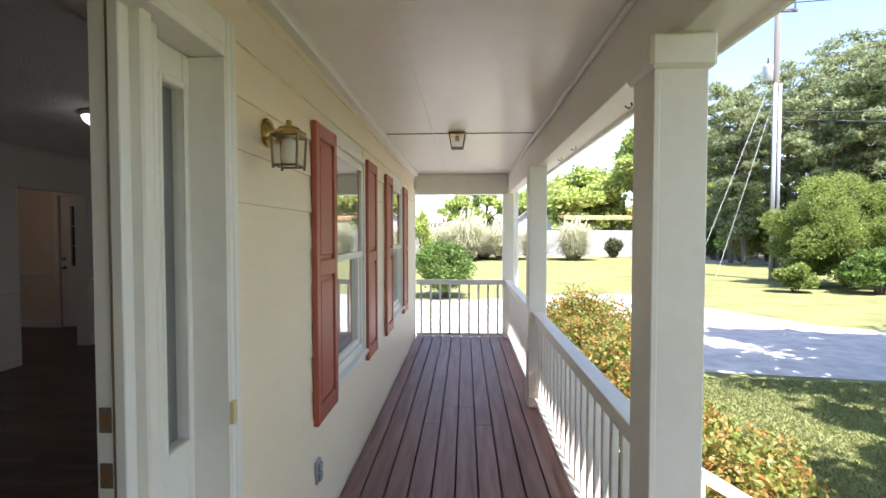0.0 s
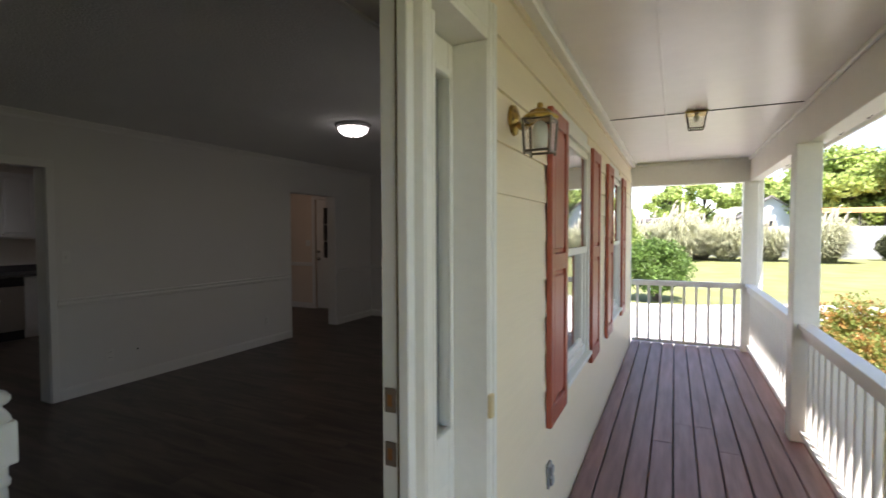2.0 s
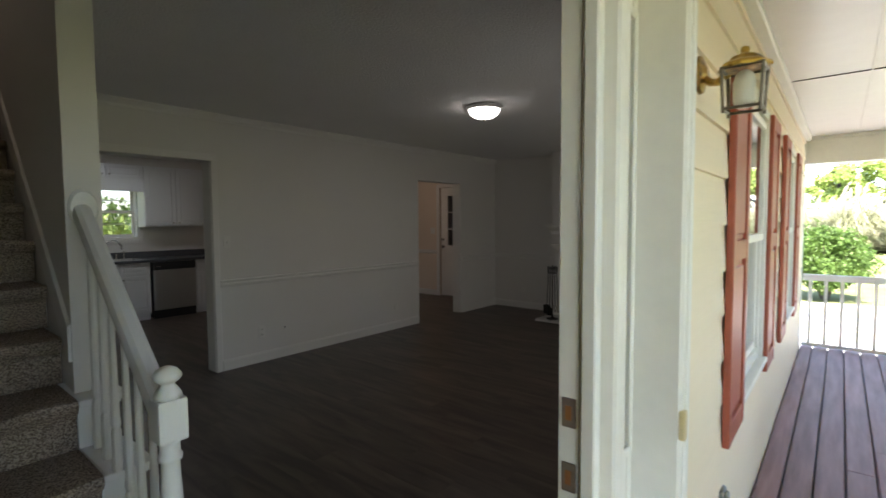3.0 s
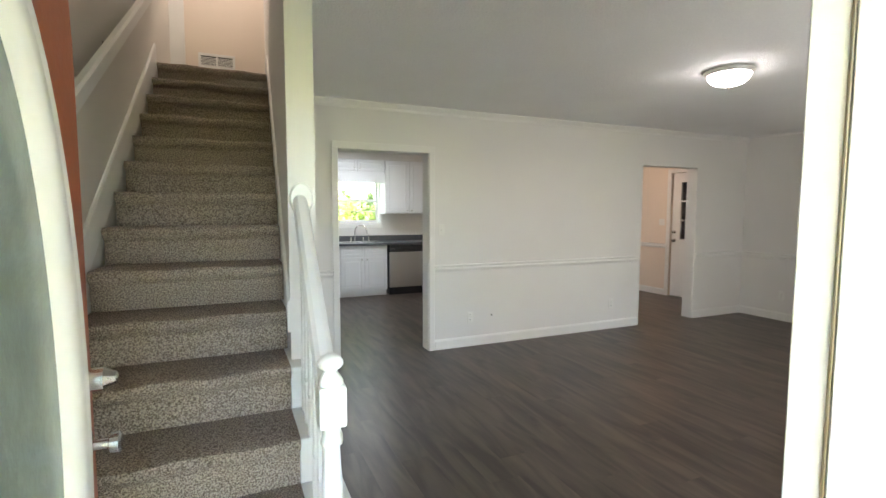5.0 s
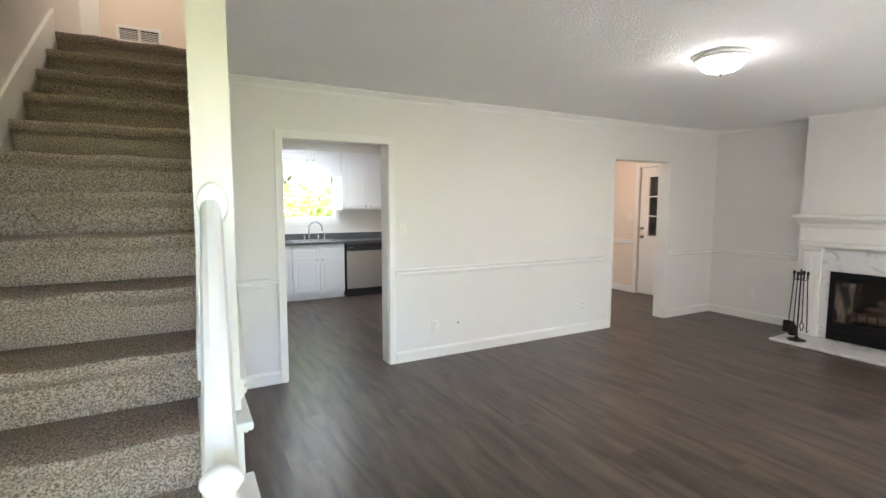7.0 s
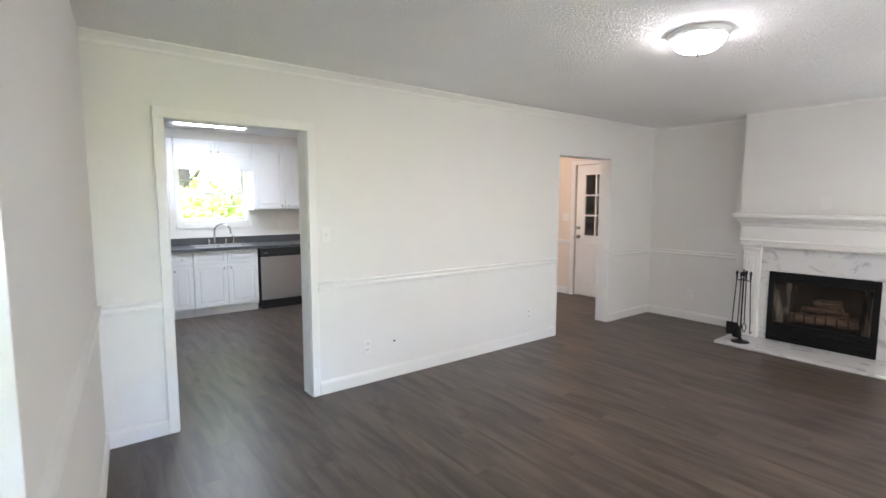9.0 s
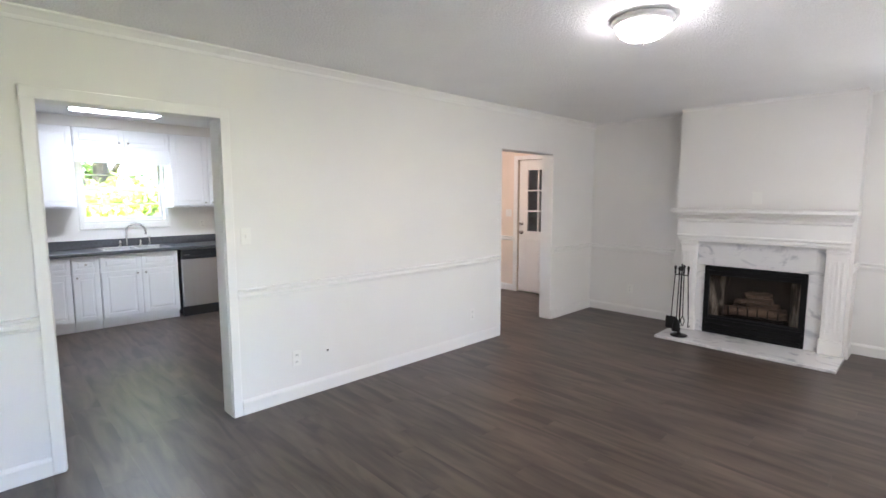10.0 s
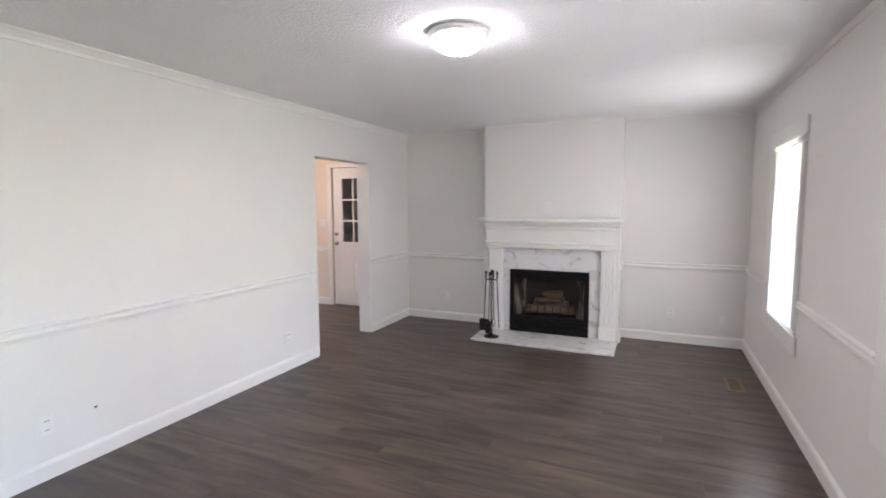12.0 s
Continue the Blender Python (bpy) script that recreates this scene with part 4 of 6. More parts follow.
for x0, x1 in ((-3.40, -3.24), (-2.12, -1.955)):
    leg = part("pilaster", boxes((x0, x1, 6.345, BYF - 0.002, 0.03, 1.034), c=0.004), TRIM, mantel)
    part("plinth", boxes((x0 - 0.012, x1 + 0.012, 6.33, BYF - 0.003, 0.031, 0.17), c=0.006), TRIM, leg)
    part("neck", boxes((x0 - 0.008, x1 + 0.008, 6.336, BYF - 0.003, 0.985, 1.015), c=0.006), TRIM, leg)
    for k in range(4):
        xa = x0 + 0.03 + k * (x1 - x0 - 0.06) / 3
        part("flute", boxes((xa - 0.008, xa + 0.008, 6.338, 6.346, 0.22, 0.92), c=0.003), TRIM, leg)
surround = thing("fireplace_surround", "grey-veined white marble fireplace surround", "surround", (-2.68, 6.4, 0))
part("header_slab", boxes((-3.24, -2.12, 6.39, BYF + 0.01, 0.775, 1.032), c=0.002), MARBLE, surround)
part("side_slab", boxes((-3.24, -3.157, 6.39, BYF + 0.01, 0.03, 0.773), c=0.002), MARBLE, surround)
part("side_slab", boxes((-2.243, -2.12, 6.39, BYF + 0.01, 0.03, 0.773), c=0.002), MARBLE, surround)
hearth = tagged(part("hearth_slab", boxes((-3.468, -1.926, 5.87, 6.40, 0.001, 0.03), c=0.004), MARBLE), "grey-veined white marble hearth slab on the floor", "hearth")
fb = thing("firebox", "black metal firebox with glass doors and gas logs", "fireplace insert", (-2.7, 6.5, 0.03))
FX0, FX1, FZ0, FZ1 = -3.155, -2.245, 0.031, 0.77
part("face_frame", boxes((FX0, FX0 + 0.05, 6.375, 6.41, FZ0, FZ1), (FX1 - 0.05, FX1, 6.375, 6.41, FZ0, FZ1), (FX0 + 0.05, FX1 - 0.05, 6.376, 6.41, FZ1 - 0.09, FZ1), (FX0 + 0.05, FX1 - 0.05, 6.376, 6.41, FZ0, FZ0 + 0.19), c=0.003), BLACK, fb)
part("louvre", boxes((FX0 + 0.02, FX1 - 0.02, 6.366, 6.376, FZ1 - 0.035, FZ1 - 0.012), (FX0 + 0.02, FX1 - 0.02, 6.364, 6.376, FZ1 - 0.07, FZ1 - 0.048), c=0.003), BLACK, fb)
part("lower_grille", boxes((FX0 + 0.02, FX1 - 0.02, 6.364, 6.376, FZ0 + 0.015, FZ0 + 0.05), (FX0 + 0.02, FX1 - 0.02, 6.364, 6.376, FZ0 + 0.06, FZ0 + 0.11), (FX0 + 0.02, FX1 - 0.02, 6.364, 6.376, FZ0 + 0.12, FZ0 + 0.165), c=0.003), BLACK, fb)
bm = boxes((FX0 + 0.16, FX1 - 0.16, 6.66, 6.68, 0.16, 0.72), (FX0 + 0.03, FX1 - 0.03, 6.41, 6.67, 0.15, 0.18), (FX0 + 0.03, FX1 - 0.03, 6.41, 6.67, 0.70, 0.72))
part("lining", bm, SOOT, fb, "sooty refractory lining")
for s, x in ((1, FX0), (-1, FX1)):
    bm = prism(bmesh.new(), [(x + s * 0.03, 6.41), (x + s * 0.16, 6.67), (x + s * 0.18, 6.67), (x + s * 0.05, 6.41)], 0.16, 0.70)
    part("side_panel", bm, PALESOOT, fb, "pale firebrick side streaked with soot")
for xa, xb in ((FX0 + 0.052, (FX0 + FX1) / 2 - 0.002), ((FX0 + FX1) / 2 + 0.002, FX1 - 0.052)):
    d = part("glass_door", boxes((xa, xb, 6.384, 6.388, FZ0 + 0.192, FZ1 - 0.092)), FIREGLASS, fb)
    part("door_rim", boxes((xa, xb, 6.38, 6.393, FZ0 + 0.192, FZ0 + 0.202)), BLACK, d)
    part("door_rim", boxes((xa, xb, 6.38, 6.393, FZ1 - 0.102, FZ1 - 0.092)), BLACK, d)
lg = random.Random(3)
for k, (xa, xb, y, z, r) in enumerate(((-2.98, -2.42, 6.53, 0.28, 0.055), (-2.92, -2.50, 6.59, 0.30, 0.06), (-2.88, -2.55, 6.56, 0.38, 0.045), (-2.80, -2.58, 6.60, 0.45, 0.04))):
    bm = bmesh.new()
    pts = [(xa + (xb - xa) * f, y + lg.uniform(-0.02, 0.02), z + lg.uniform(-0.012, 0.012) + 0.03 * f) for f in (0, 0.2, 0.4, 0.6, 0.8, 1)]
    rod(bm, pts, [r * lg.uniform(0.8, 1.1) for _ in pts], 10)
    part("log", bm, LOG, fb, "charred ceramic log", smooth=True)
grate = bmesh.new()
for k in range(6):
    x = -2.93 + k * 0.09
    rod(grate, [(x, 6.46, 0.34), (x, 6.47, 0.25), (x, 6.64, 0.245)], 0.007, 6)
for x in (-2.9, -2.52):
    rod(grate, [(x, 6.50, 0.18), (x, 6.50, 0.248)], 0.008, 6)
    rod(grate, [(x, 6.62, 0.18), (x, 6.62, 0.246)], 0.008, 6)
rod(grate, [(-2.96, 6.50, 0.245), (-2.44, 6.50, 0.245)], 0.007, 6)
part("log_grate", grate, IRON, fb)

# fire tools
TX, TY = -3.27, 6.02
tools = thing("fireplace_tool_set", "black wrought-iron fireplace tools on a round stand", "fire tools", (TX, TY, 0.03))
bm = bmesh.new()
lathe(bm, [(0.085, 0.03), (0.088, 0.038), (0.07, 0.046), (0.03, 0.052), (0.014, 0.07), (0.01, 0.1)], (TX, TY, 0), 20)
part("base", bm, IRON, tools, smooth=True)
part("pole", rod(bmesh.new(), [(TX, TY, 0.09), (TX, TY, 0.74)], 0.008, 8), IRON, tools)
bm = bmesh.new()
lathe(bm, [(0.006, 0.735), (0.018, 0.745), (0.02, 0.76), (0.012, 0.78), (0.007, 0.79), (0.01, 0.8), (0.002, 0.81)], (TX, TY, 0), 12)
part("finial", bm, IRON, tools, smooth=True)
part("hook_arm", rod(bmesh.new(), [(TX - 0.07, TY, 0.69), (TX + 0.07, TY, 0.69)], 0.006, 6), IRON, tools)
part("hook_arm", rod(bmesh.new(), [(TX, TY - 0.07, 0.70), (TX, TY + 0.07, 0.70)], 0.006, 6), IRON, tools)
for nm, dx, dy in (("shovel", -0.065, 0.0), ("poker", 0.065, 0.0), ("brush", 0.0, -0.065), ("tongs", 0.0, 0.065)):
    x, y = TX + dx, TY + dy
    bm = bmesh.new()
    tilt = (dx * 0.35, dy * 0.35)
    rod(bm, [(x, y, 0.70), (x + tilt[0], y + tilt[1], 0.22)], 0.0055, 6)
    tool = part(nm, bm, IRON, tools)
    bm = bmesh.new()
    lathe(bm, [(0.005, 0.70), (0.011, 0.71), (0.008, 0.735), (0.012, 0.755), (0.015, 0.77), (0.008, 0.785), (0.002, 0.79)], (x, y, 0), 10)
    part("handle", bm, IRON, tool, smooth=True)
    x, y = x + tilt[0], y + tilt[1]
    if nm == "shovel":
        part("blade", boxes((x - 0.055, x + 0.055, y - 0.012, y + 0.012, 0.095, 0.23), c=0.008), IRON, tool)
    elif nm == "brush":
        bm = bmesh.new()
        lathe(bm, [(0.012, 0.23), (0.03, 0.2), (0.045, 0.12), (0.04, 0.1)][::-1], (x, y, 0), 12)
        part("bristles", bm, BLACK, tool)
    elif nm == "poker":
        part("hook", rod(bmesh.new(), [(x, y, 0.23), (x, y, 0.13), (x + 0.02, y, 0.16)], 0.005, 6), IRON, tool)
    else:
        part("jaw", rod(bmesh.new(), [(x, y, 0.23), (x + 0.02, y, 0.18), (x + 0.006, y, 0.12)], 0.005, 6), IRON, tool)
        part("jaw", rod(bmesh.new(), [(x, y, 0.23), (x - 0.02, y, 0.18), (x - 0.006, y, 0.12)], 0.005, 6), IRON, tool)

# ---- ceiling lamp ----
lamp = thing("ceiling_light", "lit flush ceiling light with brushed pan and glass dome", "ceiling light", LAMP)
bm = bmesh.new()
lathe(bm, [(0.12, 0.0), (0.158, -0.003), (0.165, -0.012), (0.16, -0.026), (0.148, -0.036), (0.14, -0.038)], LAMP, 40)
part("pan", bm, paint("satin_nickel_pan", (0.70, 0.70, 0.70), 0.4, metal=0.2, vary=0.04), lamp, "brushed nickel pan", smooth=True)
bm = bmesh.new()
lathe(bm, [(0.141, -0.038), (0.136, -0.056), (0.12, -0.08), (0.09, -0.101), (0.05, -0.112), (0.02, -0.115)], LAMP, 40)
part("dome", bm, DOME, lamp, "glowing white glass dome", smooth=True)
bm = bmesh.new()
lathe(bm, [(0.011, -0.115), (0.011, -0.122), (0.007, -0.127), (0.009, -0.134), (0.002, -0.139)], LAMP, 12)
part("knob", bm, CHROME, lamp, smooth=True)

# ---- plates, vents ----
def plate(name, label, at, normal, kind, w=0.07, h=0.115):
    t = thing(name, label, "wall plate", at)
    x, y, z = at
    def put(nm, u0, u1, z0, z1, d0, d1, mat, par):
        if normal in ("+x", "-x"):
            s = 1 if normal == "+x" else -1
            a, b = sorted((x + s * d0, x + s * d1))
            return part(nm, boxes((a, b, y + u0, y + u1, z + z0, z + z1), c=0.0015), mat, par)
        s = 1 if normal == "+y" else -1
        a, b = sorted((y + s * d0, y + s * d1))
        return part(nm, boxes((x + u0, x + u1, a, b, z + z0, z + z1), c=0.0015), mat, par)
    body = put("cover", -w / 2, w / 2, -h / 2, h / 2, 0.0005, 0.006, PLASTIC, t)
    if kind == "outlet":
        for dz in (-0.026, 0.026):
            f = put("socket", -0.017, 0.017, dz - 0.015, dz + 0.015, 0.006, 0.009, PLASTIC, t)
            put("slot", -0.008, -0.005, dz - 0.005, dz + 0.007, 0.009, 0.0095, SLOT, f)
            put("slot", 0.005, 0.008, dz - 0.005, dz + 0.007, 0.009, 0.0095, SLOT, f)
    elif kind == "switch":
        put("toggle", -0.006, 0.006, -0.012, 0.014, 0.006, 0.018, PLASTIC, t)
    elif kind == "jack":
        put("jack", -0.008, 0.008, -0.008, 0.008, 0.006, 0.01, SLOT, t)
    return t


plate("light_switch", "white toggle switch plate on the wall", (XK, 2.0, 1.253), "+x", "switch")
plate("wall_outlet", "white duplex outlet low on the wall", (XK, 2.34, 0.31), "+x", "outlet")
plate("wall_outlet", "white duplex outlet low on the wall", (XK, 4.29, 0.31), "+x", "outlet")
plate("wall_outlet", "white duplex outlet low on the fireplace wall", (-4.13, YN, 0.33), "-y", "outlet")
plate("wall_outlet", "white duplex outlet low on the fireplace wall", (-1.40, YN, 0.33), "-y", "outlet")
plate("cover_plate", "small plain white cover plate on the wall", (-0.9, YN, 0.28), "-y", "blank", 0.05, 0.09)
plate("cover_plate", "plain white cover plate above the mantel", (-2.72, BYF, 1.50), "-y", "blank", 0.085, 0.125)
dot = thing("cable_hole", "small dark cable hole in the wall", "hole", (XK, 2.604, 0.314))
part("hole", boxes((XK + 0.0005, XK + 0.003, 2.596, 2.612, 0.308, 0.322), c=0.002), SLOT, dot)
knob = thing("wall_sensor", "tiny white sensor beside the dining doorway", "sensor", (XK, 4.68, 1.27))
part("sensor_body", boxes((XK + 0.0005, XK + 0.012, 4.667, 4.693, 1.255, 1.285), c=0.003), PLASTIC, knob)
reg = thing("floor_register", "bronze louvred floor register", "vent", (-0.93, 5.48, 0))
part("frame", boxes((-0.995, -0.865, 5.31, 5.335, 0.001, 0.008), (-0.995, -0.865, 5.635, 5.66, 0.001, 0.008), (-0.995, -0.975, 5.335, 5.635, 0.001, 0.0075), (-0.885, -0.865, 5.335, 5.635, 0.001, 0.0075), c=0.002), BRONZE, reg)
part("opening", boxes((-0.98, -0.88, 5.33, 5.64, 0.0006, 0.002)), SLOT, reg)
for k in range(14):
    y = 5.345 + k * 0.0215
    part("slat", boxes((-0.975, -0.885, y, y + 0.009, 0.002, 0.006)), BRONZE, reg)


# ---- kitchen ----
def raised_front(name, parent, x, y0, y1, z0, z1, knob_at=None):
    """A raised-panel cabinet front that faces +x."""
    fr = 0.05 if (z1 - z0) > 0.3 else 0.035
    d = part(name, boxes((x, x + 0.018, y0, y0 + fr, z0, z1), (x, x + 0.018, y1 - fr, y1, z0, z1), (x, x + 0.017, y0 + fr, y1 - fr, z0, z0 + fr), (x, x + 0.017, y0 + fr, y1 - fr, z1 - fr, z1), (x, x + 0.008, y0 + fr, y1 - fr, z0 + fr, z1 - fr), c=0.002), CABINET, parent)
    part("raised_panel", boxes((x + 0.006, x + 0.016, y0 + fr + 0.015, y1 - fr - 0.015, z0 + fr + 0.015, z1 - fr - 0.015), c=0.006), CABINET, d)
    if knob_at:
        part("knob", rod(bmesh.new(), [(x + 0.018, *knob_at), (x + 0.03, *knob_at), (x + 0.033, *knob_at), (x + 0.042, *knob_at)], [0.005, 0.005, 0.012, 0.01], 12), CHROME, d, "brushed nickel knob")
    return d


KX = -8.02
def base_unit(y0, y1, doors, drawers, label):
    t = thing("base_cabinet", label, "cabinet", (KX - 0.28, (y0 + y1) / 2, 0), "kitchen base cabinets")
    part("body", boxes((-8.615, KX - 0.02, y0 + 0.001, y1 - 0.001, 0.10, 0.862), c=0.001), CABINET, t)
    part("toe_kick", boxes((-8.615, KX - 0.075, y0 + 0.001, y1 - 0.001, 0.0, 0.10)), CABINET, t)
    w = (y1 - y0) / doors
    for k in range(doors):
        a, b = y0 + k * w + 0.008, y0 + (k + 1) * w - 0.008
        ky = (b - 0.035) if (k == 0 and doors == 2) else (a + 0.035)
        raised_front("cabinet_door", t, KX - 0.02, a, b, 0.125, 0.665, (ky, 0.625))
        if drawers:
            raised_front("drawer_front", t, KX - 0.02, a, b, 0.69, 0.845, ((a + b) / 2, 0.768) if doors == 1 else None)
    return t


base_unit(0.60, 1.385, 2, True, "white raised-panel base cabinet")
base_unit(1.39, 1.645, 1, True, "narrow white base cabinet with one drawer")
base_unit(1.65, 2.46, 2, True, "white sink base cabinet with two doors")
base_unit(3.115, 3.9, 2, True, "white raised-panel base cabinet beside the dishwasher")
dw = thing("dishwasher", "stainless dishwasher with black control panel", "dishwasher", (KX - 0.3, 2.79, 0))
part("tub", boxes((-8.6, KX - 0.03, 2.492, 3.108, 0.02, 0.86)), DARKPLASTIC, dw)
part("door_panel", boxes((KX - 0.03, KX + 0.005, 2.495, 3.105, 0.13, 0.735), c=0.006, seg=2), STEEL, dw, "brushed stainless door")
part("control_panel", boxes((KX - 0.03, KX + 0.012, 2.495, 3.105, 0.74, 0.858), c=0.006, seg=2), DARKPLASTIC, dw)
part("handle_recess", boxes((KX + 0.010, KX + 0.02, 2.62, 2.98, 0.775, 0.80), c=0.005), DARKPLASTIC, dw)
part("logo_bar", boxes((KX + 0.012, KX + 0.0135, 2.53, 2.59, 0.79, 0.797)), CHROME, dw)
part("kick_plate", boxes((KX - 0.06, KX - 0.02, 2.495, 3.105, 0.0, 0.125)), DARKPLASTIC, dw)
ct = thing("kitchen_countertop", "dark slate-grey laminate countertop with backsplash", "countertop", (-8.3, 2, 0.9))
part("top", boxes((-8.62, KX + 0.02, 0.5, 1.72, 0.863, 0.90), (-8.62, KX + 0.02, 2.40, 4.0, 0.863, 0.90), (-8.62, -8.53, 1.72, 2.40, 0.863, 0.90), (-8.10, KX + 0.02, 1.72, 2.40, 0.863, 0.90), c=0.003), COUNTER, ct)
part("backsplash", boxes((-8.619, -8.60, 0.5, 4.0, 0.90, 1.0), c=0.003), COUNTER, ct)
sink = thing("kitchen_sink", "stainless double-bowl sink set in the counter", "sink", (-8.3, 2.06, 0.9))
part("rim", boxes((-8.545, -8.50, 1.70, 2.42, 0.898, 0.907), (-8.125, -8.085, 1.70, 2.42, 0.898, 0.907), (-8.50, -8.125, 1.70, 1.74, 0.898, 0.9065), (-8.50, -8.125, 2.38, 2.42, 0.898, 0.9065), (-8.50, -8.125, 2.045, 2.075, 0.898, 0.9065), c=0.003), STEEL, sink)
for a, b in ((1.74, 2.045), (2.075, 2.38)):
    part("bowl", boxes((-8.50, -8.125, a, b, 0.72, 0.725), (-8.50, -8.495, a, b, 0.725, 0.9), (-8.13, -8.125, a, b, 0.725, 0.9), (-8.495, -8.13, a, a + 0.005, 0.725, 0.9), (-8.495, -8.13, b - 0.005, b, 0.725, 0.9)), STEEL, sink)
tap = thing("kitchen_faucet", "chrome gooseneck faucet with side handles", "faucet", (-8.52, 2.06, 0.907))
arc = [math.pi * k / 8 for k in range(1, 9)]
part("spout", rod(bmesh.new(), [(-8.522, 2.02, 0.907), (-8.522, 2.02, 1.09)] + [(-8.522 + 0.05 * (1 - math.cos(a)), 2.02 + 0.095 * (1 - math.cos(a)), 1.09 + 0.10 * math.sin(a)) for a in arc] + [(-8.42, 2.212, 1.05)], 0.012, 10), CHROME, tap, smooth=True)
for y in (1.95, 2.17):
    bm = bmesh.new()
    lathe(bm, [(0.022, 0), (0.022, 0.01), (0.014, 0.02), (0.014, 0.06), (0.018, 0.065), (0.004, 0.075)], (-8.522, y, 0.907), 12)
    part("tap_handle", bm, CHROME, tap, smooth=True)
bm = bmesh.new()
lathe(bm, [(0.018, 0), (0.018, 0.02), (0.012, 0.03), (0.012, 0.09), (0.016, 0.11), (0.004, 0.115)], (-8.522, 2.27, 0.907), 12)
part("side_spray", bm, CHROME, tap, smooth=True)


def wall_unit(y0, y1, z0, z1, doors, label, low_knobs=True):
    t = thing("wall_cabinet", label, "cabinet", (-8.45, (y0 + y1) / 2, z0), "kitchen wall cabinets")
    part("body", boxes((-8.618, -8.318, y0 + 0.001, y1 - 0.001, z0, z1), c=0.001), CABINET, t)
    w = (y1 - y0) / doors
    for k in range(doors):
        a, b = y0 + k * w + 0.01, y0 + (k + 1) * w - 0.01
        ky = (b - 0.035) if k % 2 == 0 else (a + 0.035)
        raised_front("cabinet_door", t, -8.318, a, b, z0 + 0.02, z1 - 0.02, (ky, z0 + 0.06))
    return t


wall_unit(0.70, 1.52, 1.39, 2.32, 2, "white raised-panel wall cabinet")
wall_unit(2.51, 3.40, 1.39, 2.32, 2, "white raised-panel wall cabinet")
bridge = wall_unit(1.525, 2.505, 2.105, 2.32, 2, "small white wall cabinet above the sink window")
val = thing("window_valance", "plain white valance board over the kitchen window", "valance", (-8.33, 2.0, 1.93))
part("board", boxes((-8.34, -8.318, 1.523, 2.507, 1.925, 2.103), c=0.002), CABINET, val)
tagged(part("soffit", boxes((-8.62, -8.30, 0.4, 4.0, 2.322, 2.44)), WALL), "painted soffit above the wall cabinets", "soffit", kind="structure")
plate("kitchen_outlet", "white duplex outlet above the counter", (-8.62, 2.95, 1.15), "+x", "outlet")
kl = thing("fluorescent_fixture", "lit white fluorescent ceiling fixture", "ceiling light", (-7.4, 1.8, 2.44))
part("housing", boxes((-7.56, -7.24, 1.41, 2.21, 2.40, 2.44), c=0.004), TRIM, kl)
part("lens", boxes((-7.54, -7.26, 1.43, 2.19, 2.384, 2.401), c=0.004), TUBE, kl, "glowing lens")

# ---- back door in the dining end ----
bd = thing("door_back", "white half-glass back door with nine panes", "door", (-5.68, 6.95, 0), kind="structure")
DXL, DXR = -6.08, -5.19
part("door_slab", boxes((DXL, DXR, 6.90, 6.94, 0.015, 0.98), (DXL, DXL + 0.16, 6.90, 6.94, 0.98, 2.085), (DXR - 0.16, DXR, 6.90, 6.94, 0.98, 2.085), (DXL + 0.16, DXR - 0.16, 6.90, 6.94, 1.93, 2.085), c=0.003), TRIM, bd)
for a, b in ((DXL + 0.12, DXL + 0.40), (DXL + 0.49, DXR - 0.12)):
    part("raised_panel", boxes((a, b, 6.893, 6.902, 0.22, 0.85), c=0.005), TRIM, bd)
part("pane", boxes((DXL + 0.16, DXR - 0.16, 6.917, 6.923, 0.98, 1.93)), CLEAR, bd)
for f in (1 / 3, 2 / 3):
    part("muntin", boxes((DXL + 0.16, DXR - 0.16, 6.905, 6.935, 0.98 + 0.95 * f - 0.011, 0.98 + 0.95 * f + 0.011)), TRIM, bd)
    part("muntin", boxes((DXL + 0.16 + 0.57 * f - 0.011, DXL + 0.16 + 0.57 * f + 0.011, 6.906, 6.934, 0.98, 1.93)), TRIM, bd)
for z, r in ((1.10, 0.026), (0.96, 0.03)):
    part("door_knob" if z < 1 else "deadbolt", rod(bmesh.new(), [(DXL + 0.065, 6.90, z), (DXL + 0.065, 6.885, z), (DXL + 0.065, 6.88, z), (DXL + 0.065, 6.845, z), (DXL + 0.065, 6.835, z)], [r, r, 0.014, r * 0.85, r * 0.5], 14), CHROME, bd)
casing("trim_back_door", "white casing round the back door", [(-6.165, -6.09, 6.858, 6.879, 0, 2.155), (-5.18, -5.105, 6.858, 6.879, 0, 2.155), (-6.09, -5.18, 6.859, 6.879, 2.09, 2.155)])
plate("dining_switch", "white double switch plate by the back door", (-6.27, 6.88, 1.26), "-y", "switch", 0.115, 0.115)

# ---- porch fittings ----
lan = thing("wall_lantern", "tarnished brass porch lantern with glass sides", "wall lantern", (XE + 0.02, 1.45, 1.85))
LX, LY, LZ = -0.33, 1.365, 1.752
bm = bmesh.new()
rod(bm, [(XE + 0.018, 1.53, 1.912), (XE + 0.03, 1.53, 1.912), (XE + 0.036, 1.53, 1.912), (XE + 0.045, 1.53, 1.912)], [0.062, 0.058, 0.04, 0.02], 20)
part("back_plate", bm, BRASS, lan)
part("arm", rod(bmesh.new(), [(XE + 0.03, 1.53, 1.905), (XE + 0.06, 1.50, 1.875), (XE + 0.09, 1.45, 1.86), (LX - 0.045, LY + 0.03, 1.868)], 0.012, 8), BRASS, lan, smooth=True)
bm = bmesh.new()
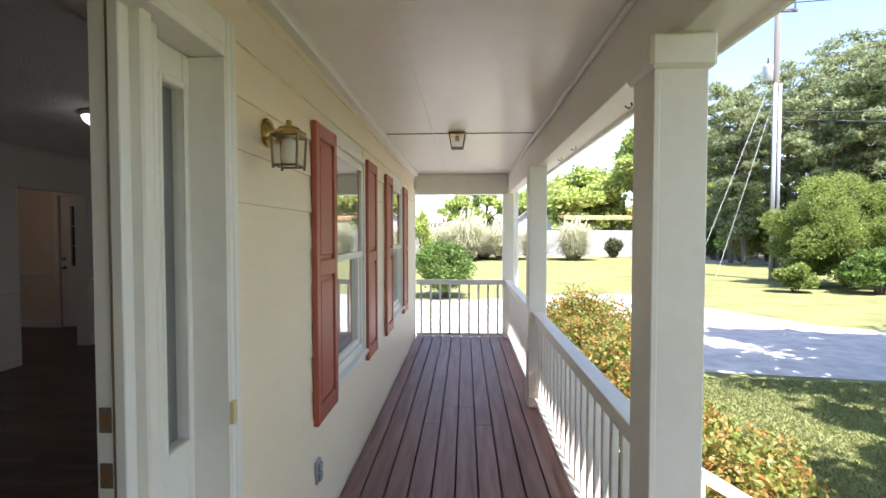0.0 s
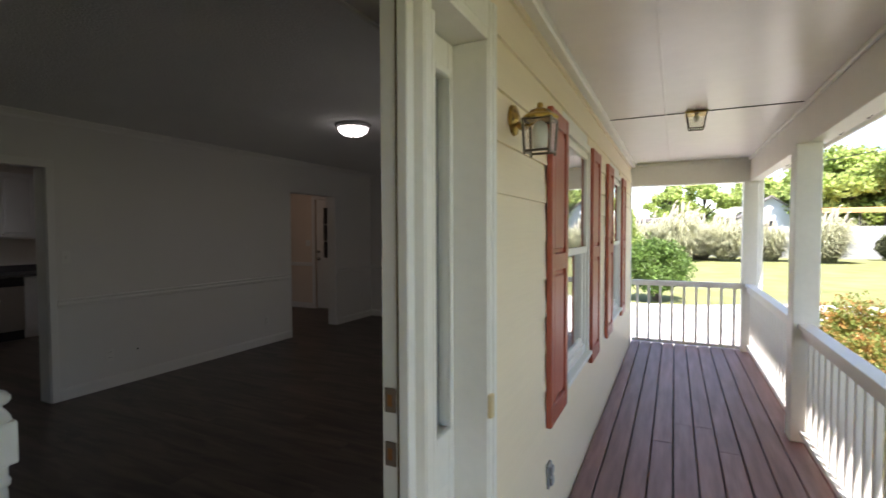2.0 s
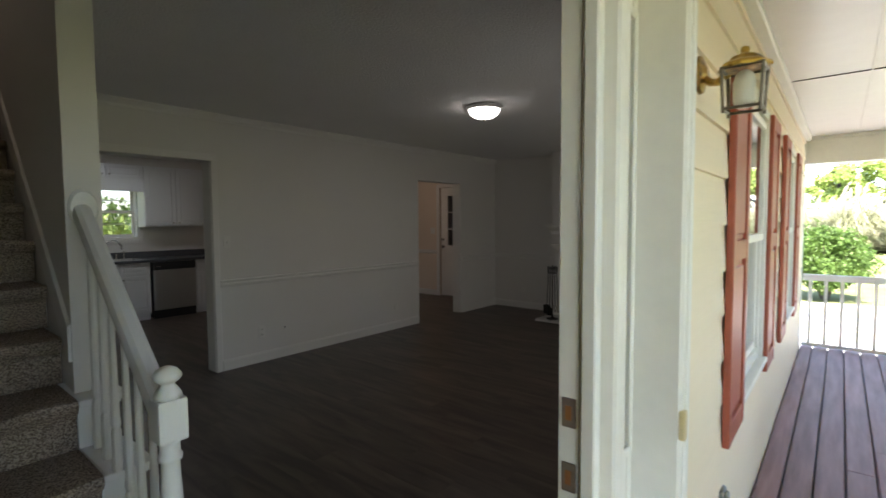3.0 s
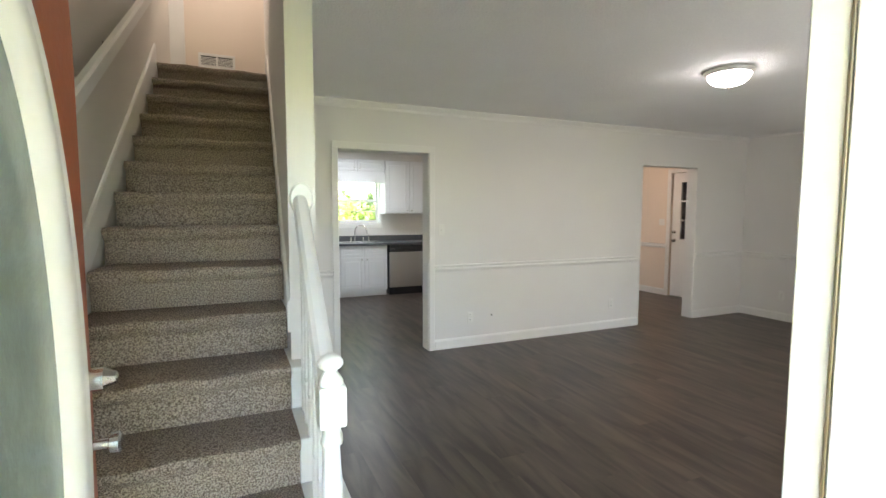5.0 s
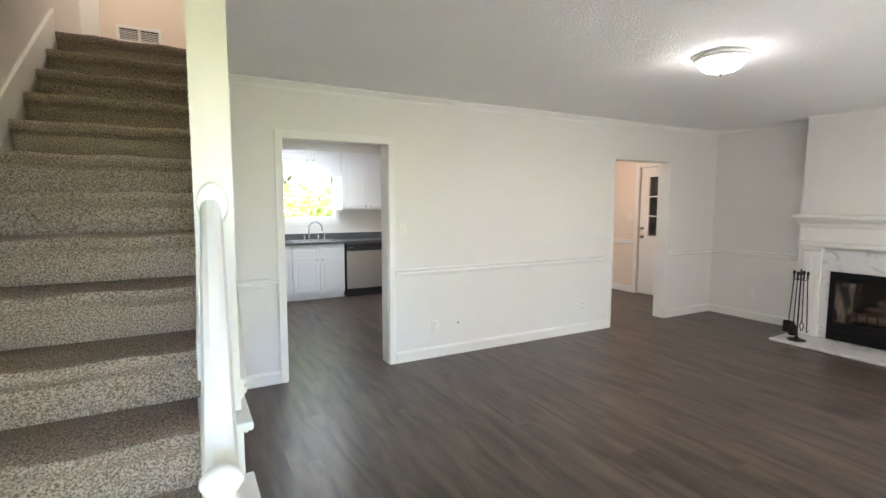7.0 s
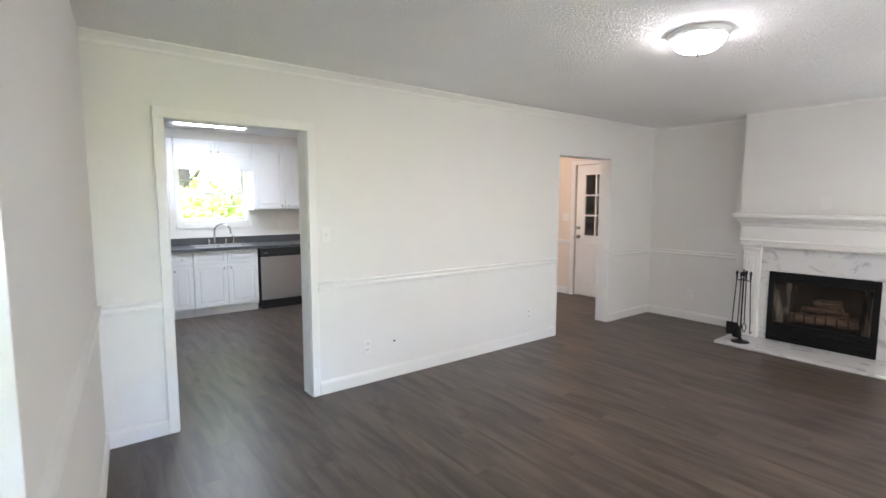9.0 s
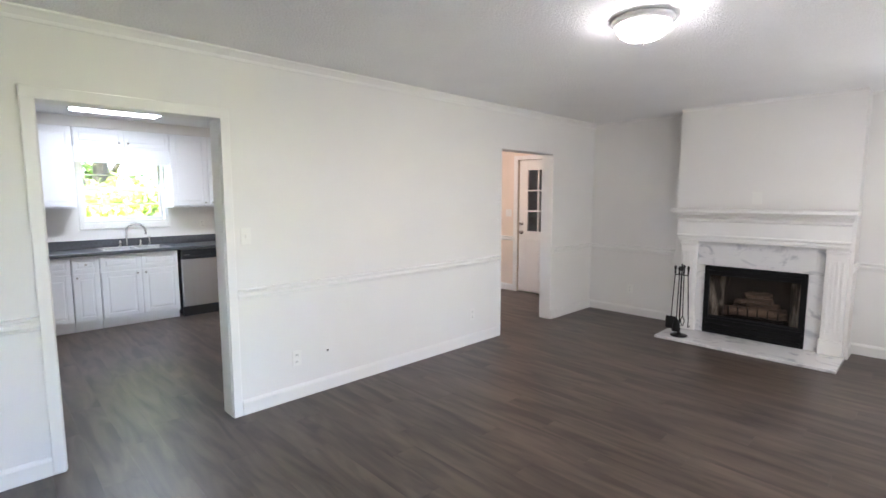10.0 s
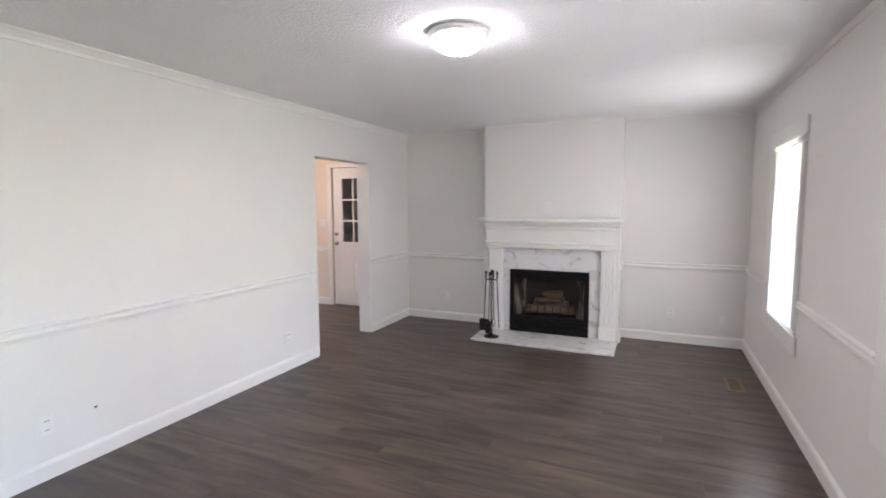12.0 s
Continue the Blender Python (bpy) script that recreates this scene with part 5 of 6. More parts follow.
lathe(bm, [(0.066, 0.112), (0.068, 0.118), (0.062, 0.126), (0.048, 0.134), (0.036, 0.146), (0.018, 0.152), (0.009, 0.158), (0.012, 0.164), (0.010, 0.172), (0.002, 0.176)], (LX, LY, LZ), 8)
part("roof", bm, BRASS, lan)
S = 0.050
for sx in (-1, 1):
    for sy in (-1, 1):
        part("corner_bar", rod(bmesh.new(), [(LX + sx * S * 0.88, LY + sy * S * 0.88, LZ - 0.012), (LX + sx * S, LY + sy * S, LZ + 0.115)], 0.005, 6), DARKBRONZE, lan)
for z, k in ((0.0, 0.89), (0.112, 1.0)):
    s = S * k
    bm = bmesh.new()
    for p, q in (((-s, -s), (s, -s)), ((s, -s), (s, s)), ((s, s), (-s, s)), ((-s, s), (-s, -s))):
        rod(bm, [(LX + p[0], LY + p[1], LZ + z), (LX + q[0], LY + q[1], LZ + z)], 0.0045, 6)
    part("rim", bm, DARKBRONZE, lan)
for sx, sy in ((1, 0), (-1, 0), (0, 1), (0, -1)):
    bm = bmesh.new()
    vs = []
    for u, h in [(-S * 0.89, 0.004), (S * 0.89, 0.004), (S, 0.11), (-S, 0.11)]:
        r = S * (0.89 + 0.11 * h / 0.11)
        vs.append(bm.verts.new((LX + (sx * r if sx else u), LY + (sy * r if sy else u), LZ + h)))
    bm.faces.new(vs)
    part("glass_pane", bm, SMOKY, lan, "hazy lantern glass")
bm = bmesh.new()
lathe(bm, [(0.022, 0.006), (0.028, 0.025), (0.029, 0.075), (0.022, 0.098), (0.010, 0.108)], (LX, LY, LZ), 16)
part("candle_shade", bm, FROST, lan, "frosted white inner shade", smooth=True)
pl = thing("porch_ceiling_lantern", "small brass porch ceiling light with clear glass", "ceiling light", (0.26, 4.25, 2.47))
CX, CY = 0.262, 4.25
part("top_plate", boxes((CX - 0.085, CX + 0.085, CY - 0.085, CY + 0.085, 2.445, 2.464), c=0.006), BRASS, pl)
bm = bmesh.new()
for sx in (-1, 1):
    for sy in (-1, 1):
        rod(bm, [(CX + sx * 0.075, CY + sy * 0.075, 2.446), (CX + sx * 0.055, CY + sy * 0.055, 2.325)], 0.005, 6)
for s, z in ((0.055, 2.325),):
    for p, q in (((-s, -s), (s, -s)), ((s, -s), (s, s)), ((s, s), (-s, s)), ((-s, s), (-s, -s))):
        rod(bm, [(CX + p[0], CY + p[1], z), (CX + q[0], CY + q[1], z)], 0.005, 6)
part("cage", bm, DARKBRONZE, pl)
bm = bmesh.new()
vs = {}
for i, (s, z) in enumerate(((0.072, 2.444), (0.054, 2.329))):
    vs[i] = [bm.verts.new((CX + a * s, CY + c * s, z)) for a, c in ((-1, -1), (1, -1), (1, 1), (-1, 1))]
for k in range(4):
    bm.faces.new((vs[0][k], vs[0][(k + 1) % 4], vs[1][(k + 1) % 4], vs[1][k]))
bm.faces.new(vs[1])
part("glass_shade", bm, SMOKY, pl)
bm = bmesh.new()
lathe(bm, [(0.012, -0.06), (0.02, -0.075), (0.022, -0.1), (0.012, -0.12)], (CX, CY, 2.505), 12)
part("bulb", bm, FROST, pl, smooth=True)
eo = thing("porch_outlet", "grey weatherproof outlet cover on the siding", "outlet", (XE + 0.02, 2.16, 0.17))
part("cover", boxes((XE + 0.012, XE + 0.03, 2.12, 2.20, 0.105, 0.235), c=0.006), GREYPLATE, eo)
part("flap", boxes((XE + 0.03, XE + 0.045, 2.135, 2.185, 0.175, 0.22), c=0.005), GREYPLATE, eo)
part("flap", boxes((XE + 0.03, XE + 0.045, 2.135, 2.185, 0.12, 0.165), c=0.005), GREYPLATE, eo)
for y in (2.6, 4.1, 4.75, 6.9):
    hk = thing("plant_hook", "small metal plant hook in the eave", "hook", (1.32, y, 2.34))
    part("hook", rod(bmesh.new(), [(1.32, y, 2.34), (1.32, y, 2.295), (1.335, y, 2.275), (1.355, y, 2.27), (1.37, y, 2.285), (1.365, y, 2.305)], 0.005, 6), IRON, hk)

# closed box added behind the back door, shuts out light so the panes stay dark
b = boxes((-7.2, -7.05, 7.02, 10.2, 0, 2.6), (-4.85, -4.7, 7.02, 10.2, 0, 2.6), (-7.05, -4.85, 10.05, 10.2, 0, 2.6))
tagged(part("wall_utility", b, CONCRETE), "grey walls of the added dark box behind the back door", "wall", kind="structure")
tagged(part("ceiling", boxes((-7.2, -4.7, 7.02, 10.2, 2.6, 2.7)), CONCRETE), "grey ceiling of the added dark box", "ceiling", kind="structure")
tagged(part("floor_utility", boxes((-7.2, -4.7, 7.02, 10.2, -0.15, -0.02)), CONCRETE), "grey concrete floor of the added dark box", "floor", kind="structure")


# ---- outdoors ----
tagged(raw("ground", [(-300, -300, GROUND), (300, -300, GROUND), (300, 400, GROUND), (-300, 400, GROUND)], [(0, 1, 2, 3)], GRASS), "sunlit mown lawn", "lawn", kind="structure")


def sheet(name, label, pts, lift, material, category):
    return tagged(raw(name, [(x, y, GROUND + lift) for x, y in pts], [tuple(range(len(pts)))], material), label, category, kind="structure")


sheet("driveway", "pale gravel driveway in dappled shade", [(-14, 8.2), (1.0, 8.0), (3.4, 7.6), (7.0, 7.05), (40, 4.5), (40, 8.0), (16, 9.2), (11.5, 10.0), (9.0, 11.6), (7.6, 14.4), (6.2, 17.6), (3.5, 17.2), (0.5, 15.7), (-4, 15.2), (-14, 15.5)], 0.005, DRIVE, "driveway")
sheet("road_far", "pale road beyond the lawn", [(14.5, 38.5), (60, 25), (70, 28), (16, 43.5)], 0.005, DRIVE, "road")
sheet("woodland_floor", "brown leaf litter under the pines", [(16, 44.5), (70, 29), (120, 40), (90, 120), (20, 120)], 0.006, MULCH, "ground")
sheet("planting_bed", "brown mulch bed in front of the porch", [(1.2, 0.8), (2.6, 0.9), (2.7, 7.2), (1.2, 7.4)], 0.006, MULCH, "bed")
part("porch_skirt", boxes((1.10, 1.16, -3.5, PYE, GROUND, DECKZ - 0.2), (XE, 1.16, PYE - 0.06, PYE, GROUND, DECKZ - 0.2)), EXTRIM, deck)


def leaf_mesh(name, points, size, material, parent, seed=0, long=1.0, up=0.0, label=""):
    """Many small leaves at the points, each a bent pair of triangles turned at random."""
    rg = np.random.default_rng(seed)
    p = np.asarray(points, float)
    n = len(p)
    d = rg.normal(size=(n, 3))
    d[:, 2] += up
    d /= np.linalg.norm(d, axis=1, keepdims=True)
    e = np.cross(d, rg.normal(size=(n, 3)))
    e /= np.linalg.norm(e, axis=1, keepdims=True) + 1e-9
    s = size * rg.uniform(0.6, 1.35, (n, 1))
    a, b2 = d * s * long, e * s * 0.45
    lift = np.cross(d, e) * s * 0.18
    v = np.stack([p - a * 0.5, p + b2 + lift, p + a * 0.5, p - b2 + lift], 1).reshape(-1, 3)
    f = (np.arange(n) * 4)[:, None] + np.arange(4)
    return raw(name, v.tolist(), f.tolist(), material, parent, label)


def blob_points(rg, centre, radii, n, shell=0.45):
    """Points in a lumpy ball, thicker near its skin, with gaps."""
    d = rg.normal(size=(n, 3))
    d /= np.linalg.norm(d, axis=1, keepdims=True)
    lump = 0.82 + 0.2 * np.sin(d[:, 0] * 5 + centre[0] * 3) * np.cos(d[:, 1] * 6 + centre[1]) + 0.1 * np.sin(d[:, 2] * 9)
    r = (shell + (1 - shell) * rg.uniform(0, 1, n) ** 0.6) * lump
    return np.asarray(centre) + d * r[:, None] * np.asarray(radii)


def bush(label, at, radii, n, size, material, seed, name="bush", category="bush", clumps=14, group="", up=0.3, loose=False):
    rg = np.random.default_rng(seed)
    t = thing(name, label, category, (at[0], at[1], GROUND), group)
    c = np.array([at[0], at[1], GROUND + radii[2]])
    pts = []
    for k in range(clumps):
        d = rg.normal(size=3)
        d /= np.linalg.norm(d)
        f = rg.uniform(0.35, 0.95) if loose else rg.uniform(0.35, 0.68)
        cc = c + d * f * np.asarray(radii) * np.array([1, 1, 0.95])
        pts.append(blob_points(rg, cc, np.asarray(radii) * (rg.uniform(0.16, 0.34) if loose else rg.uniform(0.32, 0.48)), n // clumps))
    p = np.concatenate(pts)
    p = p[p[:, 2] > GROUND + 0.02]
    leaf_mesh("foliage", p, size, material, t, seed, 1.3, up)
    bm = bmesh.new()
    for k in range(6):
        a = 2 * math.pi * k / 6 + rg.uniform(0, 0.6)
        rod(bm, [(at[0] + 0.05 * math.cos(a), at[1] + 0.05 * math.sin(a), GROUND - 0.05), (at[0] + radii[0] * 0.25 * math.cos(a), at[1] + radii[1] * 0.25 * math.sin(a), GROUND + radii[2] * 0.7), (at[0] + radii[0] * 0.6 * math.cos(a), at[1] + radii[1] * 0.6 * math.sin(a), GROUND + radii[2] * 1.35)], [0.03 * radii[0], 0.022 * radii[0], 0.008 * radii[0]], 5)
    part("stems", bm, BARK, t)
    return t


def leafy_tree(label, at, height, spread, n, size, material, seed, clumps=26, low=0.3, name="tree"):
    rg = np.random.default_rng(seed)
    t = thing(name, label, "tree", (at[0], at[1], GROUND))
    bm = bmesh.new()
    x, y = at
    top = GROUND + height
    r0 = height * 0.02
    rod(bm, [(x, y, GROUND - 0.1), (x + 0.1, y, GROUND + height * 0.25), (x, y + 0.15, GROUND + height * 0.55), (x - 0.1, y, GROUND + height * 0.85)], [r0 * 1.3, r0, r0 * 0.7, r0 * 0.2], 8)
    pts = []
    for k in range(clumps):
        a, h = rg.uniform(0, 2 * math.pi), rg.uniform(low, 0.93)
        wide = spread * math.sin(math.pi * min(1, max(0.08, (h - low + 0.1) / (1.05 - low)))) ** 0.6 * rg.uniform(0.35, 0.9)
        cc = np.array([x + wide * math.cos(a), y + wide * math.sin(a), GROUND + height * h])
        base = (x, y, GROUND + height * max(0.2, h - 0.2))
        rod(bm, [base, tuple((np.array(base) + cc) / 2 + [0, 0, 0.1]), tuple(cc)], [r0 * 0.45, r0 * 0.3, r0 * 0.08], 5)
        pts.append(blob_points(rg, cc, np.array([1, 1, 0.7]) * spread * rg.uniform(0.26, 0.42), n // clumps, 0.3))
    part("trunk", bm, BARK, t)
    leaf_mesh("crown", np.concatenate(pts), size, material, t, seed, 1.3)
    return t


def pine(at, height, seed, n=10000, size=0.115):
    rg = np.random.default_rng(seed)
    t = thing("pine_tree", "tall dark-green pine with a bare lower trunk", "tree", (at[0], at[1], GROUND), "pines behind the lawn")
    bm = bmesh.new()
    x, y = at
    r0 = height * 0.011
    lean = rg.uniform(-0.5, 0.5)
    rod(bm, [(x, y, GROUND - 0.1), (x + lean * 0.4, y, GROUND + height * 0.4), (x + lean, y, GROUND + height * 0.95)], [r0 * 1.3, r0, r0 * 0.25], 7)
    pts = []
    m = 38
    for k in range(m):
        h = 0.18 + 0.8 * k / m
        a = rg.uniform(0, 2 * math.pi)
        reach = height * (0.07 + 0.17 * math.sin(math.pi * min(1.0, (1.06 - h) / 0.75))) * rg.uniform(0.5, 1.1) * (0.55 if h < 0.4 else 1)
        z = GROUND + height * h
        tip = np.array([x + lean * h + reach * math.cos(a), y + reach * math.sin(a), z + reach * 0.12])
        rod(bm, [(x + lean * h, y, z - 0.2), tuple(tip)], [r0 * 0.3, r0 * 0.06], 4)
        for f in (0.5, 0.75, 1.0):
            cc = np.array([x + lean * h, y, z]) * (1 - f) + tip * f + rg.normal(size=3) * 0.3
            pts.append(blob_points(rg, cc, (height * 0.06, height * 0.06, height * 0.022), n // (m * 3), 0.1))
    part("trunk", bm, BARK, t)
    leaf_mesh("crown", np.concatenate(pts), size, PINE, t, seed, 3.0, 0.5)
    return t


def pampas(at, height, seed, plumes):
    rg = np.random.default_rng(seed)
    t = thing("pampas_grass", "large pale pampas grass clump with feathery plumes", "ornamental grass", (at[0], at[1], GROUND), "pampas grass by the fence")
    v, f = [], []
    for k in range(5000):
        a, b0 = rg.uniform(0, 2 * math.pi), rg.uniform(0.02, 0.5)
        out, droop = rg.uniform(0.15, 1.0) * height * 0.62, rg.uniform(1.2, 3.1)
        h = height * (rg.uniform(0.4, 0.8) if k % 2 else rg.uniform(0.12, 0.45))
        w = rg.uniform(0.015, 0.04)
        px, py = -math.sin(a) * w, math.cos(a) * w
        prev = None
        for s in (0, 0.22, 0.44, 0.64, 0.82, 1.0):
            rr, zz = b0 + out * (0.5 * s + 0.5 * s * s), GROUND + max(0.02, h * ((1 + 0.8 * droop) * s - 0.85 * droop * s * s))
            cx, cy = at[0] + rr * math.cos(a), at[1] + rr * math.sin(a)
            k2 = 1 - 0.8 * s
            v += [(cx - px * k2, cy - py * k2, zz), (cx + px * k2, cy + py * k2, zz)]
            i = len(v) - 2
            if prev is not None:
                f.append((prev, prev + 1, i + 1, i))
            prev = i
    raw("blades", v, f, PAMPAS, t)
    for k in range(plumes * 3):
        a, rr = rg.uniform(0, 2 * math.pi), rg.uniform(0.1, 1.3)
        bx, by = at[0] + rr * math.cos(a), at[1] + rr * math.sin(a)
        z = GROUND + height * rg.uniform(0.7, 1.1)
        bm = bmesh.new()
        rod(bm, [(at[0], at[1], GROUND + 0.3), (bx, by, z - 0.9), (bx, by, z - 0.6), (bx + rr * 0.1, by, z - 0.2), (bx + rr * 0.22, by, z + 0.1), (bx + rr * 0.4, by, z + 0.22)], [0.012, 0.012, 0.05, 0.09, 0.06, 0.01], 7)
        part("plume", bm, PLUME, t)
    return t


# hedge in front of the railing
for k, (x, y, r, h) in enumerate(((1.95, 1.55, 0.62, 0.62), (1.85, 2.45, 0.62, 0.68), (1.85, 3.35, 0.60, 0.70), (1.85, 4.25, 0.62, 0.74), (1.95, 5.3, 0.68, 0.79), (1.95, 6.4, 0.72, 0.80))):
    bush("red-tipped evergreen shrub with orange new leaves", (x, y), (r, 0.72, h), 20000, 0.030, REDTIP, 60 + k, "red_tip_shrub", "shrub", 22, "shrubs along the porch")
bush("rounded clipped green shrub by the driveway", (-0.4, 16.4), (1.2, 1.2, 1.1), 18000, 0.07, SHRUB, 5, clumps=36)
bush("low pale green shrub on the lawn edge", (12.9, 18.4), (0.85, 0.85, 0.6), 5000, 0.09, OLIVE, 6)
bush("big loose green bush by the utility pole", (16.4, 20.5), (3.1, 2.4, 2.35), 110000, 0.062, OLIVE, 7, clumps=80, loose=True)
bush("dense dark green bush beside the lawn", (15.7, 18.0), (1.8, 1.0, 1.0), 30000, 0.08, SHRUB, 8)
bush("dense dark green bush beside the lawn", (18.6, 18.4), (2.2, 1.1, 1.25), 34000, 0.08, SHRUB, 9)
bush("clipped dark shrub in front of the fence", (14.1, 45.0), (0.95, 0.95, 1.0), 5000, 0.14, DARKSHRUB, 11, clumps=30, group="clipped shrubs by the fence")
bush("clipped dark shrub in front of the fence", (16.6, 44.8), (0.95, 0.95, 1.0), 5000, 0.14, DARKSHRUB, 12, clumps=30, group="clipped shrubs by the fence")
bush("yellow-green shrub beyond the porch end", (-2.3, 30.0), (0.9, 0.9, 2.2), 3000, 0.11, LEAF, 13)
pampas((0.4, 40), 3.9, 1, 9)
pampas((3.6, 41), 3.4, 2, 7)
pampas((-2.6, 41), 3.2, 5, 5)
pampas((6.4, 42), 3.0, 6, 4)
pampas((9.6, 41), 3.6, 3, 5)
pampas((18.6, 44), 3.2, 4, 6)
pampas((-0.9, 43), 3.4, 7, 4)
pampas((2.0, 43.5), 3.3, 8, 4)

# trees
leafy_tree("bright green spreading tree behind the pavilion", (15.5, 62), 10.4, 5.6, 24000, 0.38, LEAF, 21, clumps=44, low=0.16)
leafy_tree("bright green tree behind the pavilion", (9.2, 66), 8.2, 4.2, 15000, 0.38, LEAF, 22, clumps=40, low=0.16)
leafy_tree("bright green tree at the lawn's edge", (23.0, 58), 15.5, 6.2, 24000, 0.38, LEAF, 23, clumps=44, low=0.14)
leafy_tree("bright green tree beside the pines", (25.0, 47), 12, 4.2, 14000, 0.32, LEAF, 29, clumps=40, low=0.12)
leafy_tree("dark green tree beyond the fence", (-0.5, 66), 8, 3.2, 5000, 0.32, LEAF, 24)
leafy_tree("dark green tree beyond the fence", (3.4, 68), 9, 3.4, 5000, 0.32, LEAF, 25)
leafy_tree("leafy tree shading the driveway", (9.6, 4.6), 10.5, 3.9, 9000, 0.24, LEAF, 26, clumps=22, low=0.45)
leafy_tree("leafy tree shading the driveway", (14.0, 4.0), 11.5, 4.3, 11000, 0.24, LEAF, 27, clumps=22, low=0.45)
leafy_tree("leafy tree shading the lawn", (6.3, 1.9), 8.5, 1.5, 1100, 0.2, LEAF, 30, clumps=5, low=0.6)
leafy_tree("leafy green tree outside the kitchen window", (-24, 4.2), 13, 5.5, 16000, 0.24, LEAF, 28, clumps=44, low=0.03)
leafy_tree("leafy green tree outside the kitchen window", (-27, -1.5), 14, 5.5, 14000, 0.26, LEAF, 31, clumps=44, low=0.03)
# two unseen trees added to cut the light reaching porch and door
leafy_tree("unseen leafy tree added to cut daylight at the front", (6.2, -4.2), 11.5, 4.8, 15000, 0.26, LEAF, 32, clumps=26, low=0.4)
leafy_tree("unseen leafy tree added to cut daylight at the front", (-1.5, -8.5), 12, 4.2, 9000, 0.26, LEAF, 33, clumps=26, low=0.4)
spots = random.Random(8)
for k in range(26):
    f = k / 25
    ang = radians(27.5 + 28 * f)
    dist = spots.uniform(40, 62) - 8 * f
    pine((0.34 + dist * math.sin(ang), dist * math.cos(ang)), (spots.uniform(13, 16.5) + 4.5 * f) * dist / 50, 100 + k)
under = random.Random(12)
for k in range(14):
    ang, dist = radians(27 + 31 * k / 13), under.uniform(44, 50)
    bush("shaded undergrowth at the edge of the pine wood", (0.34 + dist * math.sin(ang), dist * math.cos(ang)), (under.uniform(2.0, 3.0), 1.6, under.uniform(1.3, 2.6)), 4500, 0.2, (SHRUB, LEAF, OLIVE)[k % 3], 300 + k, group="undergrowth of the wood")

# fence, pavilion, neighbour's house
fence = thing("board_fence", "long white board fence beyond the lawn", "fence", (0, 47, GROUND))
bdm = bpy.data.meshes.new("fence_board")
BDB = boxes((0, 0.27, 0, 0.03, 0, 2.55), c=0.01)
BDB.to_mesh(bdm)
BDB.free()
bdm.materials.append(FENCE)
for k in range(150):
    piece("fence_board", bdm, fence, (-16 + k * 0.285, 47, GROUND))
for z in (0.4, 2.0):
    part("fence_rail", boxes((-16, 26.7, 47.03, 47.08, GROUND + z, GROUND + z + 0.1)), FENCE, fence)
pav = thing("open_pavilion", "open wooden pavilion with an orange tin roof", "pavilion", (15, 54, GROUND))
for x in (11.6, 14.4, 17.2, 20.0):
    for y in (52.5, 56):
        part("post", boxes((x, x + 0.2, y, y + 0.2, GROUND, 3.0)), POLE, pav)
bm = bmesh.new()
sweep(bm, [(51.8, 3.0), (56.8, 3.5), (56.8, 3.62), (51.8, 3.35)], [lambda a, q, x=x: (x, a, q) for x in (11.2, 20.6)])
part("roof", bm, RUSTROOF, pav)
nb = thing("neighbour_house", "pale blue-grey gabled house beyond the fence", "house", (8, 62, GROUND))
bm = bmesh.new()
gab = [(6.6, GROUND), (11.8, GROUND), (11.8, 3.0), (9.2, 5.0), (6.6, 3.0)]
sweep(bm, gab, [lambda a, q, y=y: (a, y, q) for y in (60, 68)])
part("wall", bm, FARWALL, nb)
for s in (-1, 1):
    bm = bmesh.new()
    sweep(bm, [(9.2, 5.0), (9.2 + s * 3.0, 2.7), (9.2 + s * 3.0, 2.9), (9.2, 5.2)], [lambda a, q, y=y: (a, y, q) for y in (59.6, 68.4)])
    part("roof", bm, ROOF, nb)
win = part("window", boxes((8.7, 9.7, 59.94, 60.02, 1.2, 2.6)), TRIM, nb)
part("pane", boxes((8.78, 9.62, 59.92, 59.945, 1.28, 2.52)), DARKPLASTIC, win)
shed = thing("garden_shed", "grey-roofed garden shed behind the fence", "shed", (-4, 58, GROUND))
part("wall", boxes((-7, -0.6, 56, 60, GROUND, 2.3)), FARWALL, shed)
part("roof", boxes((-7.3, -0.3, 55.6, 60.4, 2.3, 2.9), c=0.15), ROOF, shed)

# utility pole and wires
UX, UY = 15.15, 23.4
up = thing("utility_pole", "wooden utility pole with grey conduit and transformer", "utility pole", (UX, UY, GROUND))
part("pole", rod(bmesh.new(), [(UX, UY, GROUND), (UX, UY, 14.5)], [0.15, 0.11], 14), POLE, up, smooth=True)
part("conduit", rod(bmesh.new(), [(UX - 0.13, UY - 0.15, GROUND), (UX - 0.13, UY - 0.15, 8.6)], 0.085, 10), GALV, up, smooth=True)
part("conduit", rod(bmesh.new(), [(UX + 0.10, UY - 0.15, GROUND), (UX + 0.10, UY - 0.15, 8.6)], 0.075, 10), GALV, up, smooth=True)
bm = bmesh.new()
lathe(bm, [(0.2, 0.0), (0.23, 0.05), (0.23, 0.7), (0.21, 0.78), (0.1, 0.84)], (UX - 0.42, UY - 0.05, 8.7), 18)
can = part("transformer", bm, GREYPLATE, up, "grey transformer can", smooth=True)
part("bushing", rod(bmesh.new(), [(UX - 0.42, UY - 0.05, 9.5), (UX - 0.42, UY - 0.05, 9.85)], [0.05, 0.03], 8), CABLE, can)
part("cross_arm", boxes((UX - 0.9, UX + 0.9, UY - 0.06, UY + 0.06, 12.0, 12.14), c=0.01), POLE, up)
